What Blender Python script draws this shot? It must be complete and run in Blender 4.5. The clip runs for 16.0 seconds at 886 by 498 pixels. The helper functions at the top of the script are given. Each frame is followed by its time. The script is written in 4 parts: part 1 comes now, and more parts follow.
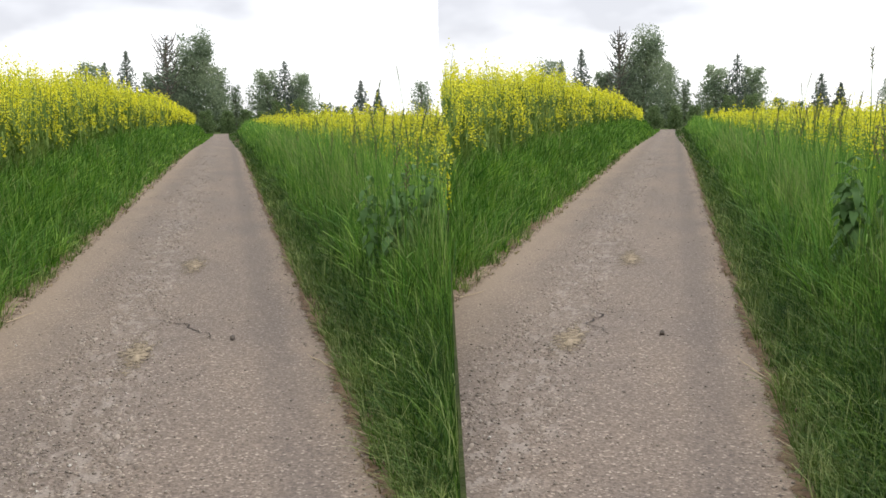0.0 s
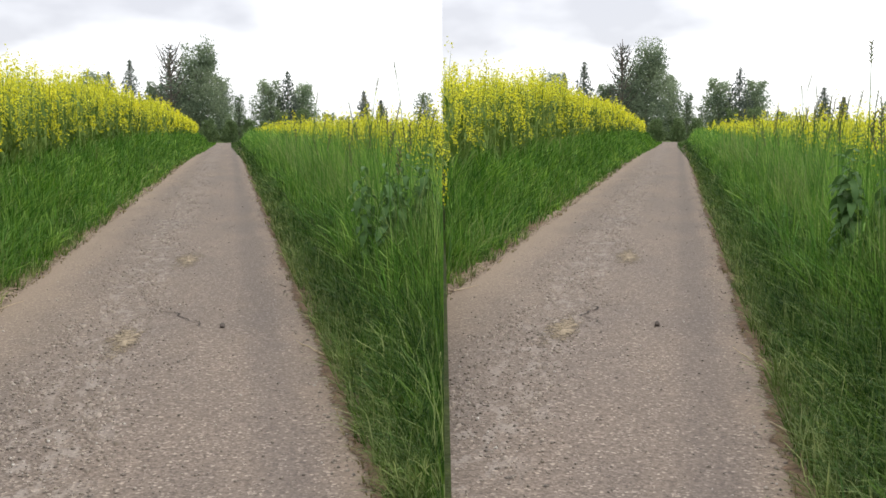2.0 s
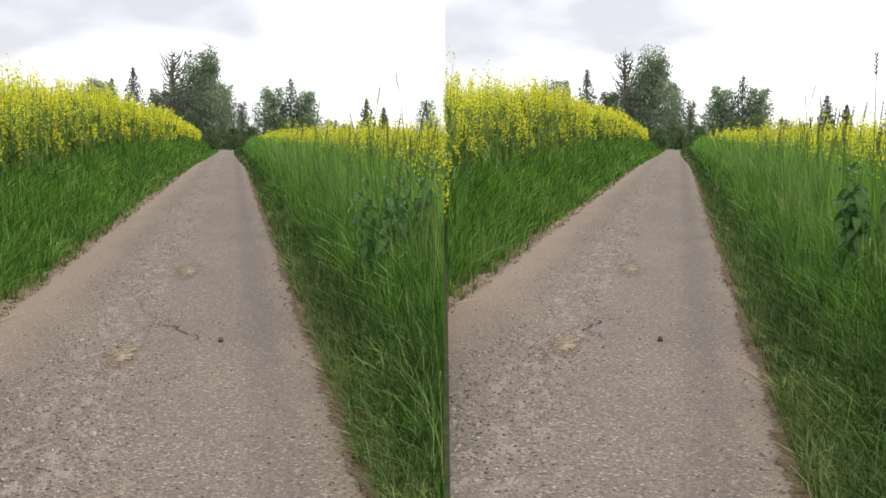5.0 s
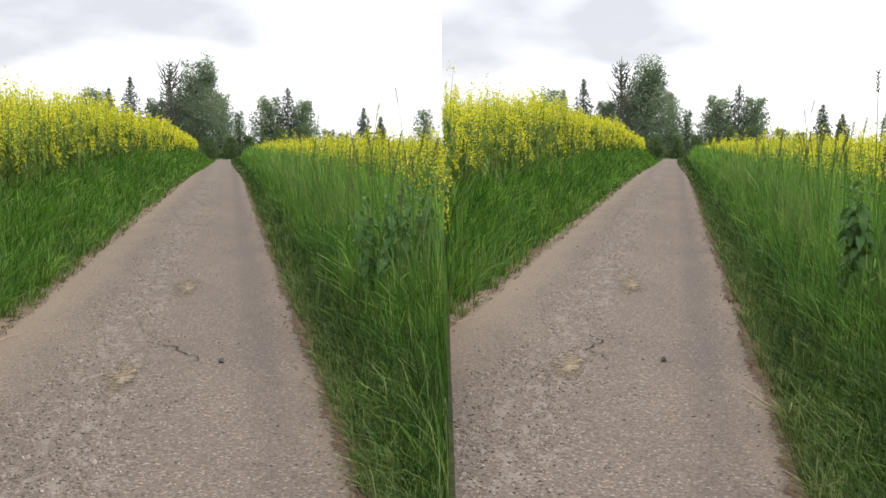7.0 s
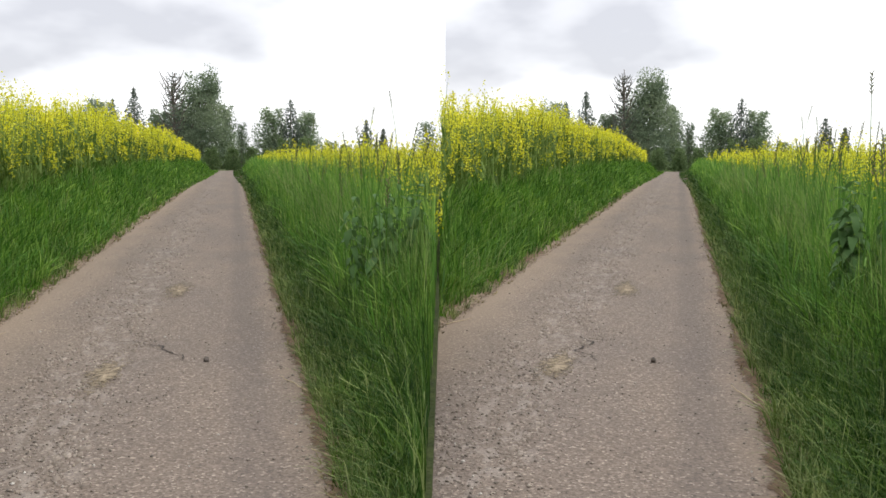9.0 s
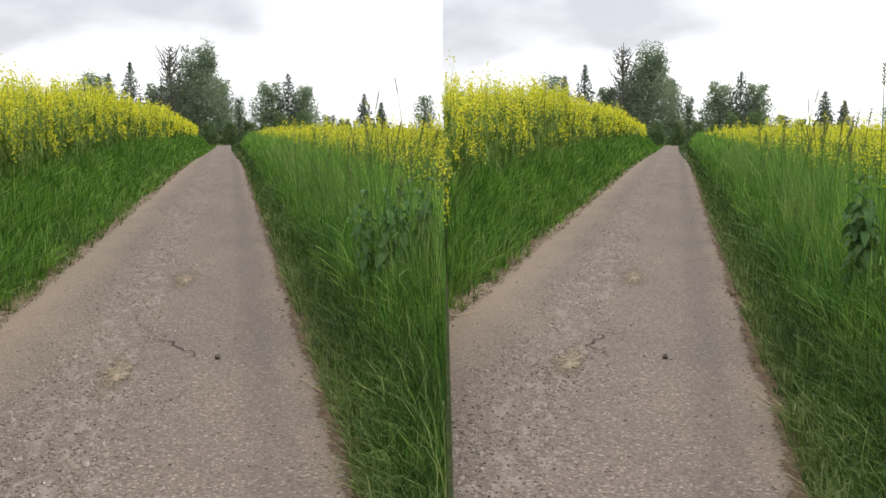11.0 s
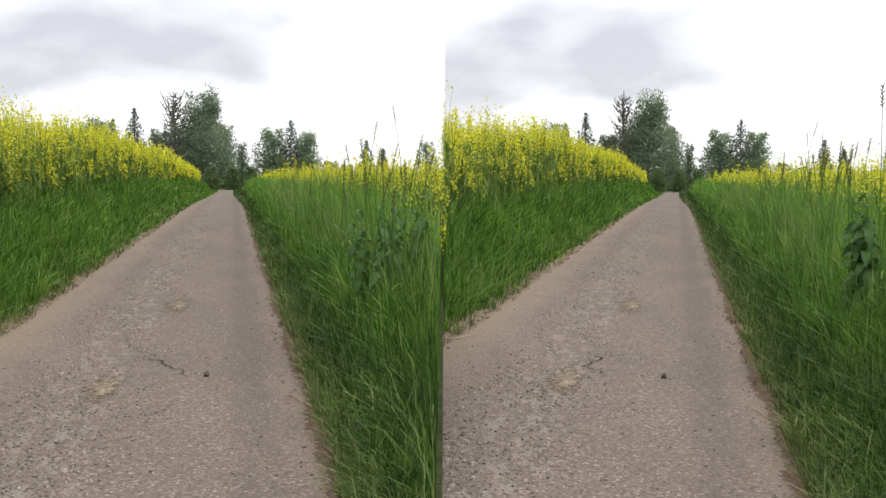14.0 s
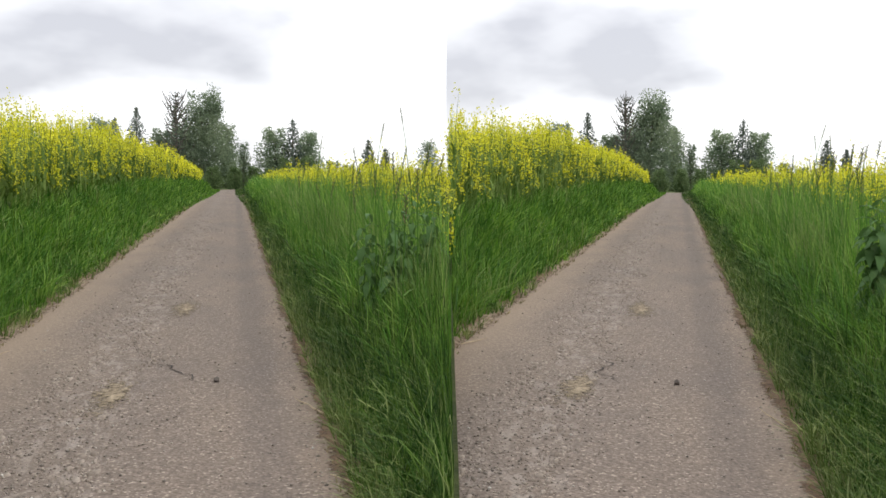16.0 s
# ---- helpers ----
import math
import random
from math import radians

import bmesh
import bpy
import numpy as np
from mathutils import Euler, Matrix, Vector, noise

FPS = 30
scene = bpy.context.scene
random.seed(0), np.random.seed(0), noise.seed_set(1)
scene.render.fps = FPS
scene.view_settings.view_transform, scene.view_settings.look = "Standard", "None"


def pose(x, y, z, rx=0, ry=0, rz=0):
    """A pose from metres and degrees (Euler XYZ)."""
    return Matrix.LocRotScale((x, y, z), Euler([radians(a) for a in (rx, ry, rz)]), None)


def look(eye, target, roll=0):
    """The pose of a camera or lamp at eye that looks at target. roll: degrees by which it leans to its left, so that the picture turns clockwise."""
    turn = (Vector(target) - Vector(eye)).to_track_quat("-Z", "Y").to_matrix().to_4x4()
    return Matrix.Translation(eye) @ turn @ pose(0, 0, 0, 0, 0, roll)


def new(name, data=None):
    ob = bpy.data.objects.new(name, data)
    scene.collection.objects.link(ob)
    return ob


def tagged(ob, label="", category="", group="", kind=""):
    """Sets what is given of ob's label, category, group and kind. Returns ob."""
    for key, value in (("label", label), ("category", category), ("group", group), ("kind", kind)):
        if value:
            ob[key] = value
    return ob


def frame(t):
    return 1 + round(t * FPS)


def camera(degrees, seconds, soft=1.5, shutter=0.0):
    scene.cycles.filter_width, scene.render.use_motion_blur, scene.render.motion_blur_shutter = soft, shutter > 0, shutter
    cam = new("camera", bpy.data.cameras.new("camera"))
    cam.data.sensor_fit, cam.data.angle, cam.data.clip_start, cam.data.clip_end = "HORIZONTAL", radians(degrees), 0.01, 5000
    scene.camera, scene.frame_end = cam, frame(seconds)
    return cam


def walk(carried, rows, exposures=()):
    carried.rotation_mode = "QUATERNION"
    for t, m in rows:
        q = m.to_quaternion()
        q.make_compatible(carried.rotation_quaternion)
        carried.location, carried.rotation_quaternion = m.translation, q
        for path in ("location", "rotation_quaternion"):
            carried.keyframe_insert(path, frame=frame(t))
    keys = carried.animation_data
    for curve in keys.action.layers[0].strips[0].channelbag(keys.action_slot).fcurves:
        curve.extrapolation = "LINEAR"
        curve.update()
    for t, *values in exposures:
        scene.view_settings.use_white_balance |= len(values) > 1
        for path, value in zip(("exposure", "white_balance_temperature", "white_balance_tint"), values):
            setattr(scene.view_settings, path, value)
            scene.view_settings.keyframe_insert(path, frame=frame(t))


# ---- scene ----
# ------------------------------------------------------------------ camera
cam = camera(51.0, 16.0, soft=1.6)

# seconds, metres off the middle line, height of the eye, degrees below the level, degrees turned to the left, degrees of roll
PATH = [
    (0, -0.079, 1.607, 8.23, -0.17, -0.56), (0.5, -0.047, 1.498, 8.55, -0.17, -0.31), (1, -0.022, 1.446, 8.6, -0.09, -0.2),
    (1.5, -0.013, 1.43, 7.87, -0.06, -0.15), (2, -0.013, 1.425, 7.46, -0.04, -0.12), (2.5, -0.016, 1.422, 7.44, -0.01, -0.1),
    (3, -0.007, 1.417, 7.55, 0.05, -0.07), (3.5, 0.014, 1.401, 7.14, 0.15, -0.01), (4, 0.029, 1.363, 6.94, 0.2, 0.03),
    (5.2, -0.010, 1.496, 7.05, 0.1, -0.07), (6.5, -0.047, 1.629, 7.1, -0.0, -0.17), (7, -0.038, 1.542, 6.51, -0.08, -0.07),
    (7.5, -0.004, 1.487, 6.07, -0.06, 0.01), (8, 0.039, 1.439, 5.53, 0.01, 0.08), (8.5, 0.083, 1.415, 5.52, 0.12, 0.16),
    (9.7, 0.026, 1.506, 6.4, 0.04, 0.1), (11, -0.028, 1.596, 7.38, -0.04, 0.03), (11.5, 0.009, 1.537, 7.04, 0.03, 0.11),
    (12, 0.059, 1.399, 5.65, 0.02, 0.24), (12.5, 0.124, 1.28, 4.12, -0.02, 0.39), (13, 0.149, 1.25, 3.96, -0.03, 0.42),
    (13.5, 0.097, 1.31, 4.18, 0.01, 0.35), (14, 0.022, 1.369, 4.44, 0.06, 0.29), (14.5, -0.018, 1.401, 4.34, 0.08, 0.31),
    (15, -0.048, 1.401, 4.26, 0.02, 0.3), (15.5, -0.071, 1.403, 4.28, -0.0, 0.28), (16, -0.049, 1.404, 4.47, 0.13, 0.38),
]
START, STRIDE = -0.19, 0.38 / 16.0


def step(t):
    return START + STRIDE * t


walk(cam, [(t, pose(x, step(t), z, 90 - tilt, 0, turn) @ pose(0, 0, 0, 0, 0, roll)) for t, x, z, tilt, turn, roll in PATH],
     exposures=[(0.0, 0.68), (4.0, 0.66), (8.5, 0.60), (11.0, 0.54), (16.0, 0.52)])

# ------------------------------------------------------------------ light
SUN_AZ, SUN_EL = radians(82), radians(42)
world = bpy.data.worlds.new("overcast_sky")
scene.world = world
world.use_nodes = True
wt = world.node_tree
wt.nodes.clear()


def wnode(kind, **inputs):
    n = wt.nodes.new(kind)
    for key, value in inputs.items():
        n.inputs[key].default_value = value
    return n


def wmath(op, a, b=None, c=None):
    n = wt.nodes.new("ShaderNodeMath")
    n.operation = op
    for k, v in enumerate((a, b, c)):
        if v is None:
            continue
        if isinstance(v, (int, float)):
            n.inputs[k].default_value = v
        else:
            wt.links.new(v, n.inputs[k])
    return n.outputs[0]


def wsmooth(v, a, b):
    n = wt.nodes.new("ShaderNodeMapRange")
    n.interpolation_type = "SMOOTHSTEP"
    wt.links.new(v, n.inputs["Value"])
    n.inputs["From Min"].default_value, n.inputs["From Max"].default_value = a, b
    return n.outputs["Result"]


tc = wt.nodes.new("ShaderNodeTexCoord")
sep = wt.nodes.new("ShaderNodeSeparateXYZ")
wt.links.new(tc.outputs["Generated"], sep.inputs[0])
az = wmath("MULTIPLY", wmath("ARCTAN2", sep.outputs[0], sep.outputs[1]), 180 / math.pi)
el = wmath("MULTIPLY", wmath("ARCSINE", sep.outputs[2]), 180 / math.pi)
stretch = wt.nodes.new("ShaderNodeMapping")
stretch.inputs["Scale"].default_value = (1, 1, 2.2)
wt.links.new(tc.outputs["Generated"], stretch.inputs[0])
puff = wnode("ShaderNodeTexNoise", Scale=7.0, Detail=4.0, Roughness=0.5)
wt.links.new(stretch.outputs[0], puff.inputs["Vector"])
wob = wmath("SUBTRACT", puff.outputs["Fac"], 0.5)
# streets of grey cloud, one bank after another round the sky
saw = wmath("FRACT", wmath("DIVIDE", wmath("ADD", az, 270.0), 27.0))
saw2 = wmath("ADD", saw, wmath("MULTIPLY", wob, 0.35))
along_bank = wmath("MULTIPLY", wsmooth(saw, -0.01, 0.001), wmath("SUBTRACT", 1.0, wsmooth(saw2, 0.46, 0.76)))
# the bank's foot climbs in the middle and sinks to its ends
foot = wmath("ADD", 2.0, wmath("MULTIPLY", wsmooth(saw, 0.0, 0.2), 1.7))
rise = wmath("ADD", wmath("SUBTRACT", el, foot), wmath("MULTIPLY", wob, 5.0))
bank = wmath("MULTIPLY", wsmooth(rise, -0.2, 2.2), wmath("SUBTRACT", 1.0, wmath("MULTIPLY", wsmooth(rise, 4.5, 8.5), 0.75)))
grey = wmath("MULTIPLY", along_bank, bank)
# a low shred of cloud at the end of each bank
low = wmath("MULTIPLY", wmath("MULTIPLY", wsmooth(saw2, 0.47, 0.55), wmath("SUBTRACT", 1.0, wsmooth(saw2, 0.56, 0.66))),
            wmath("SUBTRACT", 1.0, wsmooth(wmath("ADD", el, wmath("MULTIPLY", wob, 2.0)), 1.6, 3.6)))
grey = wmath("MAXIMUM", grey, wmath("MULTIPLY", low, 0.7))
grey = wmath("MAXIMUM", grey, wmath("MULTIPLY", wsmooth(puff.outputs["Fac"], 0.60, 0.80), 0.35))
shred = wnode("ShaderNodeTexNoise", Scale=11.0, Detail=3.0, Roughness=0.45)
wt.links.new(stretch.outputs[0], shred.inputs["Vector"])
grey = wmath("MULTIPLY", grey, wmath("ADD", 0.68, wmath("MULTIPLY", wsmooth(shred.outputs["Fac"], 0.25, 0.75), 0.5)))
tone = wt.nodes.new("ShaderNodeMix")
tone.data_type = "RGBA"
tone.inputs["A"].default_value = (0.88, 0.88, 0.90, 1)
tone.inputs["B"].default_value = (0.465, 0.465, 0.50, 1)
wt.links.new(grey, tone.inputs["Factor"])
sky = wt.nodes.new("ShaderNodeTexSky")
sky.sky_type = "NISHITA"
sky.sun_disc = False
sky.sun_elevation, sky.sun_rotation = SUN_EL, SUN_AZ
bg_cloud = wnode("ShaderNodeBackground", Strength=1.0)
bg_sky = wnode("ShaderNodeBackground", Strength=0.012)
wt.links.new(tone.outputs["Result"], bg_cloud.inputs["Color"])
wt.links.new(sky.outputs[0], bg_sky.inputs["Color"])
both = wt.nodes.new("ShaderNodeAddShader")
wt.links.new(bg_cloud.outputs[0], both.inputs[0])
wt.links.new(bg_sky.outputs[0], both.inputs[1])
wout = wt.nodes.new("ShaderNodeOutputWorld")
wt.links.new(both.outputs[0], wout.inputs["Surface"])

sun = new("sun", bpy.data.lights.new("sun", "SUN"))
sun.data.energy, sun.data.angle, sun.data.color = 0.8, radians(40), (1.0, 0.95, 0.87)
sun.matrix_world = look((math.sin(SUN_AZ) * 40, math.cos(SUN_AZ) * 40, math.tan(SUN_EL) * 40), (0, 0, 0))

# ------------------------------------------------------------------ materials


class Mat:
    """A small builder for node materials."""

    def __init__(self, name):
        self.m = bpy.data.materials.new(name)
        self.m.use_nodes = True
        self.t = self.m.node_tree
        self.b = self.t.nodes["Principled BSDF"]
        self.out = self.t.nodes["Material Output"]
        self.co = self.t.nodes.new("ShaderNodeTexCoord").outputs["Object"]

    def link(self, a, b):
        self.t.links.new(a, b)

    def noise(self, scale, detail=3.0, rough=0.5, scl=None):
        n = self.t.nodes.new("ShaderNodeTexNoise")
        n.inputs["Scale"].default_value = scale
        n.inputs["Detail"].default_value = detail
        n.inputs["Roughness"].default_value = rough
        src = self.co
        if scl:
            mp = self.t.nodes.new("ShaderNodeMapping")
            mp.inputs["Scale"].default_value = scl
            self.link(src, mp.inputs[0])
            src = mp.outputs[0]
        self.link(src, n.inputs["Vector"])
        return n.outputs["Fac"]

    def cells(self, scale, out="Color"):
        n = self.t.nodes.new("ShaderNodeTexVoronoi")
        n.inputs["Scale"].default_value = scale
        self.link(self.co, n.inputs["Vector"])
        return n.outputs[out]

    def ramp(self, fac, stops):
        n = self.t.nodes.new("ShaderNodeValToRGB")
        e = n.color_ramp.elements
        while len(e) < len(stops):
            e.new(0.5)
        for k, (p, c) in enumerate(stops):
            e[k].position = p
            e[k].color = (*c, 1) if len(c) == 3 else c
        self.link(fac, n.inputs[0])
        return n.outputs[0]

    def math(self, op, a, b=None):
        n = self.t.nodes.new("ShaderNodeMath")
        n.operation = op
        for k, v in enumerate((a, b)):
            if v is None:
                continue
            if isinstance(v, (int, float)):
                n.inputs[k].default_value = v
            else:
                self.link(v, n.inputs[k])
        return n.outputs[0]

    def smooth(self, v, a, b):
        n = self.t.nodes.new("ShaderNodeMapRange")
        n.interpolation_type = "SMOOTHSTEP"
        self.link(v, n.inputs["Value"])
        n.inputs["From Min"].default_value, n.inputs["From Max"].default_value = a, b
        return n.outputs["Result"]

    def mix(self, fac, a, b, mode="MIX"):
        n = self.t.nodes.new("ShaderNodeMix")
        n.data_type, n.blend_type = "RGBA", mode
        for key, v in (("Factor", fac), ("A", a), ("B", b)):
            if isinstance(v, (int, float)):
                n.inputs[key].default_value = v
            elif isinstance(v, tuple):
                n.inputs[key].default_value = (*v, 1)
            else:
                self.link(v, n.inputs[key])
        return n.outputs["Result"]

    def island(self):
        return self.t.nodes.new("ShaderNodeNewGeometry").outputs["Random Per Island"]

    def each(self):
        return self.t.nodes.new("ShaderNodeObjectInfo").outputs["Random"]

    def axis(self, k):
        s = self.t.nodes.new("ShaderNodeSeparateXYZ")
        self.link(self.co, s.inputs[0])
        return s.outputs[k]

    def bump(self, height, strength, distance):
        n = self.t.nodes.new("ShaderNodeBump")
        n.inputs["Strength"].default_value = strength
        n.inputs["Distance"].default_value = distance
        self.link(height, n.inputs["Height"])
        self.link(n.outputs[0], self.b.inputs["Normal"])

    def colour(self, c, rough=0.9, spec=0.3):
        if isinstance(c, tuple):
            self.b.inputs["Base Color"].default_value = (*c, 1)
        else:
            self.link(c, self.b.inputs["Base Color"])
        self.b.inputs["Roughness"].default_value = rough
        self.b.inputs["Specular IOR Level"].default_value = spec
        return self

    def leafy(self, c, through_leaf=0.35):
        """Thin leaves: part of the light passes through."""
        tr = self.t.nodes.new("ShaderNodeBsdfTranslucent")
        self.link(c, tr.inputs["Color"])
        mx = self.t.nodes.new("ShaderNodeMixShader")
        mx.inputs[0].default_value = through_leaf
        self.link(self.b.outputs[0], mx.inputs[1])
        self.link(tr.outputs[0], mx.inputs[2])
        self.link(mx.outputs[0], self.out.inputs["Surface"])
        return self.colour(c, 0.65, 0.25)


def make_asphalt():
    a = Mat("worn_asphalt")
    stone = a.cells(85.0)
    sep_ = a.t.nodes.new("ShaderNodeSeparateColor")
    a.link(stone, sep_.inputs[0])
    grain = a.ramp(sep_.outputs[0], [(0.0, (0.092, 0.080, 0.073)), (0.38, (0.168, 0.146, 0.134)), (0.90, (0.275, 0.242, 0.222)), (1.0, (0.56, 0.52, 0.48))])
    fine = a.ramp(a.noise(45.0, 4.0), [(0.3, (0.135, 0.115, 0.105)), (0.7, (0.265, 0.234, 0.215))])
    coarse = a.ramp(a.noise(28.0, 5.0, 0.75), [(0.35, (0.84, 0.84, 0.84)), (0.65, (1.15, 1.14, 1.13))])
    base = a.mix(1.0, a.mix(0.42, grain, fine), coarse, "MULTIPLY")
    tone_ = a.ramp(a.noise(0.9, 4.0, 0.6, (1.0, 0.35, 1.0)), [(0.25, (0.82, 0.82, 0.86)), (0.75, (1.12, 1.07, 1.02))])
    base = a.mix(1.0, base, tone_, "MULTIPLY")
    base = a.mix(1.0, base, (1.06, 1.0, 0.90), "MULTIPLY")
    lat = a.axis(0)
    # dust blown off the wheel tracks towards both edges
    ragged = a.math("MULTIPLY", a.math("SUBTRACT", a.noise(3.0, 4.0, 0.6, (1, 0.3, 1)), 0.5), 0.55)
    left = a.math("ADD", lat, ragged)
    dust_l = a.math("SUBTRACT", 1.0, a.smooth(left, -1.95, -1.32))
    dust_r = a.smooth(a.math("ADD", lat, ragged), 0.22, 0.56)
    dust = a.math("MAXIMUM", dust_l, dust_r)
    base = a.mix(a.math("MULTIPLY", dust, 0.62), base, (0.36, 0.275, 0.20))
    # the loose, stony wheel track
    rut = a.math("ABSOLUTE", a.math("ADD", a.math("ADD", lat, 0.92), a.math("MULTIPLY", ragged, 0.6)))
    stony = a.math("MULTIPLY", a.math("SUBTRACT", 1.0, a.smooth(rut, 0.08, 0.42)), a.smooth(a.noise(10.0, 5.0, 0.7, (1.0, 0.4, 1.0)), 0.50, 0.60))
    base = a.mix(a.math("MULTIPLY", stony, 0.55), base, (0.36, 0.315, 0.275))
    # crumbled pits among the stones, their shadows painted as dark specks
    pit_shade = a.math("MULTIPLY", a.math("SUBTRACT", 1.0, a.smooth(rut, 0.15, 0.62)), a.smooth(a.noise(34.0, 4.0, 0.7), 0.56, 0.66))
    base = a.mix(a.math("MULTIPLY", pit_shade, 0.6), base, (0.085, 0.073, 0.066))
    # the smooth right wheel track
    band = a.math("ABSOLUTE", a.math("ADD", a.math("SUBTRACT", lat, 0.12), a.math("MULTIPLY", ragged, 0.25)))
    base = a.mix(a.math("MULTIPLY", a.math("SUBTRACT", 1.0, a.smooth(band, 0.03, 0.2)), 0.28), base, (0.10, 0.088, 0.085))
    # brownish wash
    wash = a.smooth(a.noise(1.3, 3.0, 0.5, (1.0, 0.4, 1.0)), 0.5, 0.72)
    base = a.mix(a.math("MULTIPLY", wash, 0.28), base, (0.225, 0.18, 0.142))
    a.colour(base, 0.92, 0.25)
    h = a.math("ADD", a.cells(85.0, "Distance"), a.math("MULTIPLY", a.noise(20.0, 4.0), 1.2))
    a.bump(h, 0.42, 0.005)
    return a.m


def make_soil(name, c1, c2):
    a = Mat(name)
    base = a.ramp(a.noise(7.0, 5.0, 0.6), [(0.3, c1), (0.7, c2)])
    base = a.mix(1.0, base, a.ramp(a.noise(60.0, 3.0), [(0.3, (0.75, 0.75, 0.75)), (0.7, (1.2, 1.2, 1.2))]), "MULTIPLY")
    a.colour(base, 0.95, 0.2)
    a.bump(a.noise(35.0, 4.0), 0.7, 0.015)
    return a.m


def make_leaf(name, dark, mid, light, patch=0.6, through_leaf=0.26, uneven=0.28, tufted=False):
    """Thin leaves, each of its own shade; tufted: whole tufts also differ, from blue-green to yellow-green."""
    a = Mat(name)
    c = a.ramp(a.island(), [(0.0, dark), (0.5, mid), (0.93, light), (1.0, tuple(v * 1.25 for v in light))])
    t = a.ramp(a.noise(patch, 3.0, 0.6), [(0.3, (1 - uneven, 1 - 0.8 * uneven, 1 - 0.7 * uneven)), (0.7, (1 + 0.8 * uneven, 1 + 0.6 * uneven, 1 + 0.3 * uneven))])
    c = a.mix(1.0, c, t, "MULTIPLY")
    if tufted:
        at = a.t.nodes.new("ShaderNodeAttribute")
        at.attribute_name = "tuft"
        c = a.mix(1.0, c, a.ramp(at.outputs["Fac"], [(0.0, (0.58, 0.68, 0.74)), (0.5, (0.98, 0.99, 1.0)), (1.0, (1.28, 1.22, 1.0))]), "MULTIPLY")
    return a.leafy(c, through_leaf).m


def make_plain(name, c, rough=0.8, spread=0.25, scale=14.0):
    a = Mat(name)
    lo, hi = tuple(v * (1 - spread) for v in c), tuple(min(1, v * (1 + spread)) for v in c)
    a.colour(a.ramp(a.noise(scale, 4.0), [(0.3, lo), (0.7, hi)]), rough, 0.25)
    a.bump(a.noise(scale * 4, 3.0), 0.3, 0.01)
    return a.m


ASPHALT = make_asphalt()
FIELD_SOIL = make_soil("field_soil", (0.028, 0.040, 0.013), (0.070, 0.088, 0.027))
def thin_out(m, grain):
    """Lets a sheet of sand break up into grains towards its rim (the attribute thin goes from 1 to 0)."""
    t = m.node_tree
    at = t.nodes.new("ShaderNodeAttribute")
    at.attribute_name = "thin"
    co = t.nodes.new("ShaderNodeTexCoord").outputs["Object"]
    n = t.nodes.new("ShaderNodeTexNoise")
    n.inputs["Scale"].default_value, n.inputs["Detail"].default_value, n.inputs["Roughness"].default_value = grain, 6.0, 0.7
    t.links.new(co, n.inputs["Vector"])
    add = t.nodes.new("ShaderNodeMath")
    add.operation = "ADD"
    t.links.new(at.outputs["Fac"], add.inputs[0])
    t.links.new(n.outputs["Fac"], add.inputs[1])
    r = t.nodes.new("ShaderNodeMapRange")
    r.inputs["From Min"].default_value, r.inputs["From Max"].default_value = 0.86, 1.02
    t.links.new(add.outputs[0], r.inputs["Value"])
    t.links.new(r.outputs["Result"], t.nodes["Principled BSDF"].inputs["Alpha"])
    return m


SAND = make_soil("sandy_dirt", (0.21, 0.155, 0.108), (0.37, 0.285, 0.205))
YELLOW_SAND = make_soil("yellow_sand", (0.20, 0.158, 0.108), (0.37, 0.30, 0.21))
BROWN_DIRT = make_soil("brown_dirt", (0.105, 0.068, 0.044), (0.25, 0.168, 0.110))
thin_out(SAND, 14.0)
thin_out(BROWN_DIRT, 18.0)
thin_out(YELLOW_SAND, 22.0)
MEADOW = make_soil("meadow_ground", (0.05, 0.085, 0.02), (0.11, 0.16, 0.04))
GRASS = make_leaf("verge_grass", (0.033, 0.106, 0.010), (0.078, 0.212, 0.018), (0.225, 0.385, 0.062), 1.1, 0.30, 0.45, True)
# darker than the bank grass: shade among the near verge blades is in this colour
SHADED_VERGE = make_leaf("shaded_edge_grass", (0.015, 0.048, 0.006), (0.041, 0.108, 0.012), (0.122, 0.215, 0.035), 1.4, 0.2, 0.5, True)
# lightened, so that the haze over the far verge is in the blade colour
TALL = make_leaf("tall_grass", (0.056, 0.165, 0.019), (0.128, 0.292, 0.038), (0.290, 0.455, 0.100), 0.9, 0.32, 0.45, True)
STRAW = make_leaf("dry_grass", (0.16, 0.13, 0.06), (0.24, 0.20, 0.095), (0.36, 0.31, 0.17))
EDGE_TUFT = make_leaf("edge_tufts", (0.07, 0.115, 0.022), (0.14, 0.205, 0.05), (0.31, 0.36, 0.14), 2.2, 0.25, 0.4)
SEEDING = make_leaf("seeding_grass", (0.12, 0.205, 0.048), (0.185, 0.27, 0.075), (0.31, 0.37, 0.135))
STALK = make_leaf("rape_stalks", (0.085, 0.150, 0.026), (0.145, 0.232, 0.046), (0.25, 0.345, 0.095))
PETAL = make_leaf("rape_petals", (0.60, 0.58, 0.018), (0.74, 0.72, 0.032), (0.84, 0.83, 0.10), 0.5, 0.42)
# far tree leaves: paler and greyer than real foliage, with haze painted in
HAZY_LEAF = make_leaf("hazy_tree_leaves", (0.20, 0.255, 0.172), (0.255, 0.32, 0.212), (0.32, 0.385, 0.25), 0.3, 0.6)
PALE_HAZY_LEAF = make_leaf("pale_hazy_tree_leaves", (0.23, 0.295, 0.19), (0.29, 0.365, 0.23), (0.36, 0.43, 0.27), 0.3, 0.6)
BUSH_LEAF = make_leaf("bush_leaves", (0.10, 0.155, 0.062), (0.15, 0.215, 0.088), (0.21, 0.285, 0.125), 0.3, 0.45)
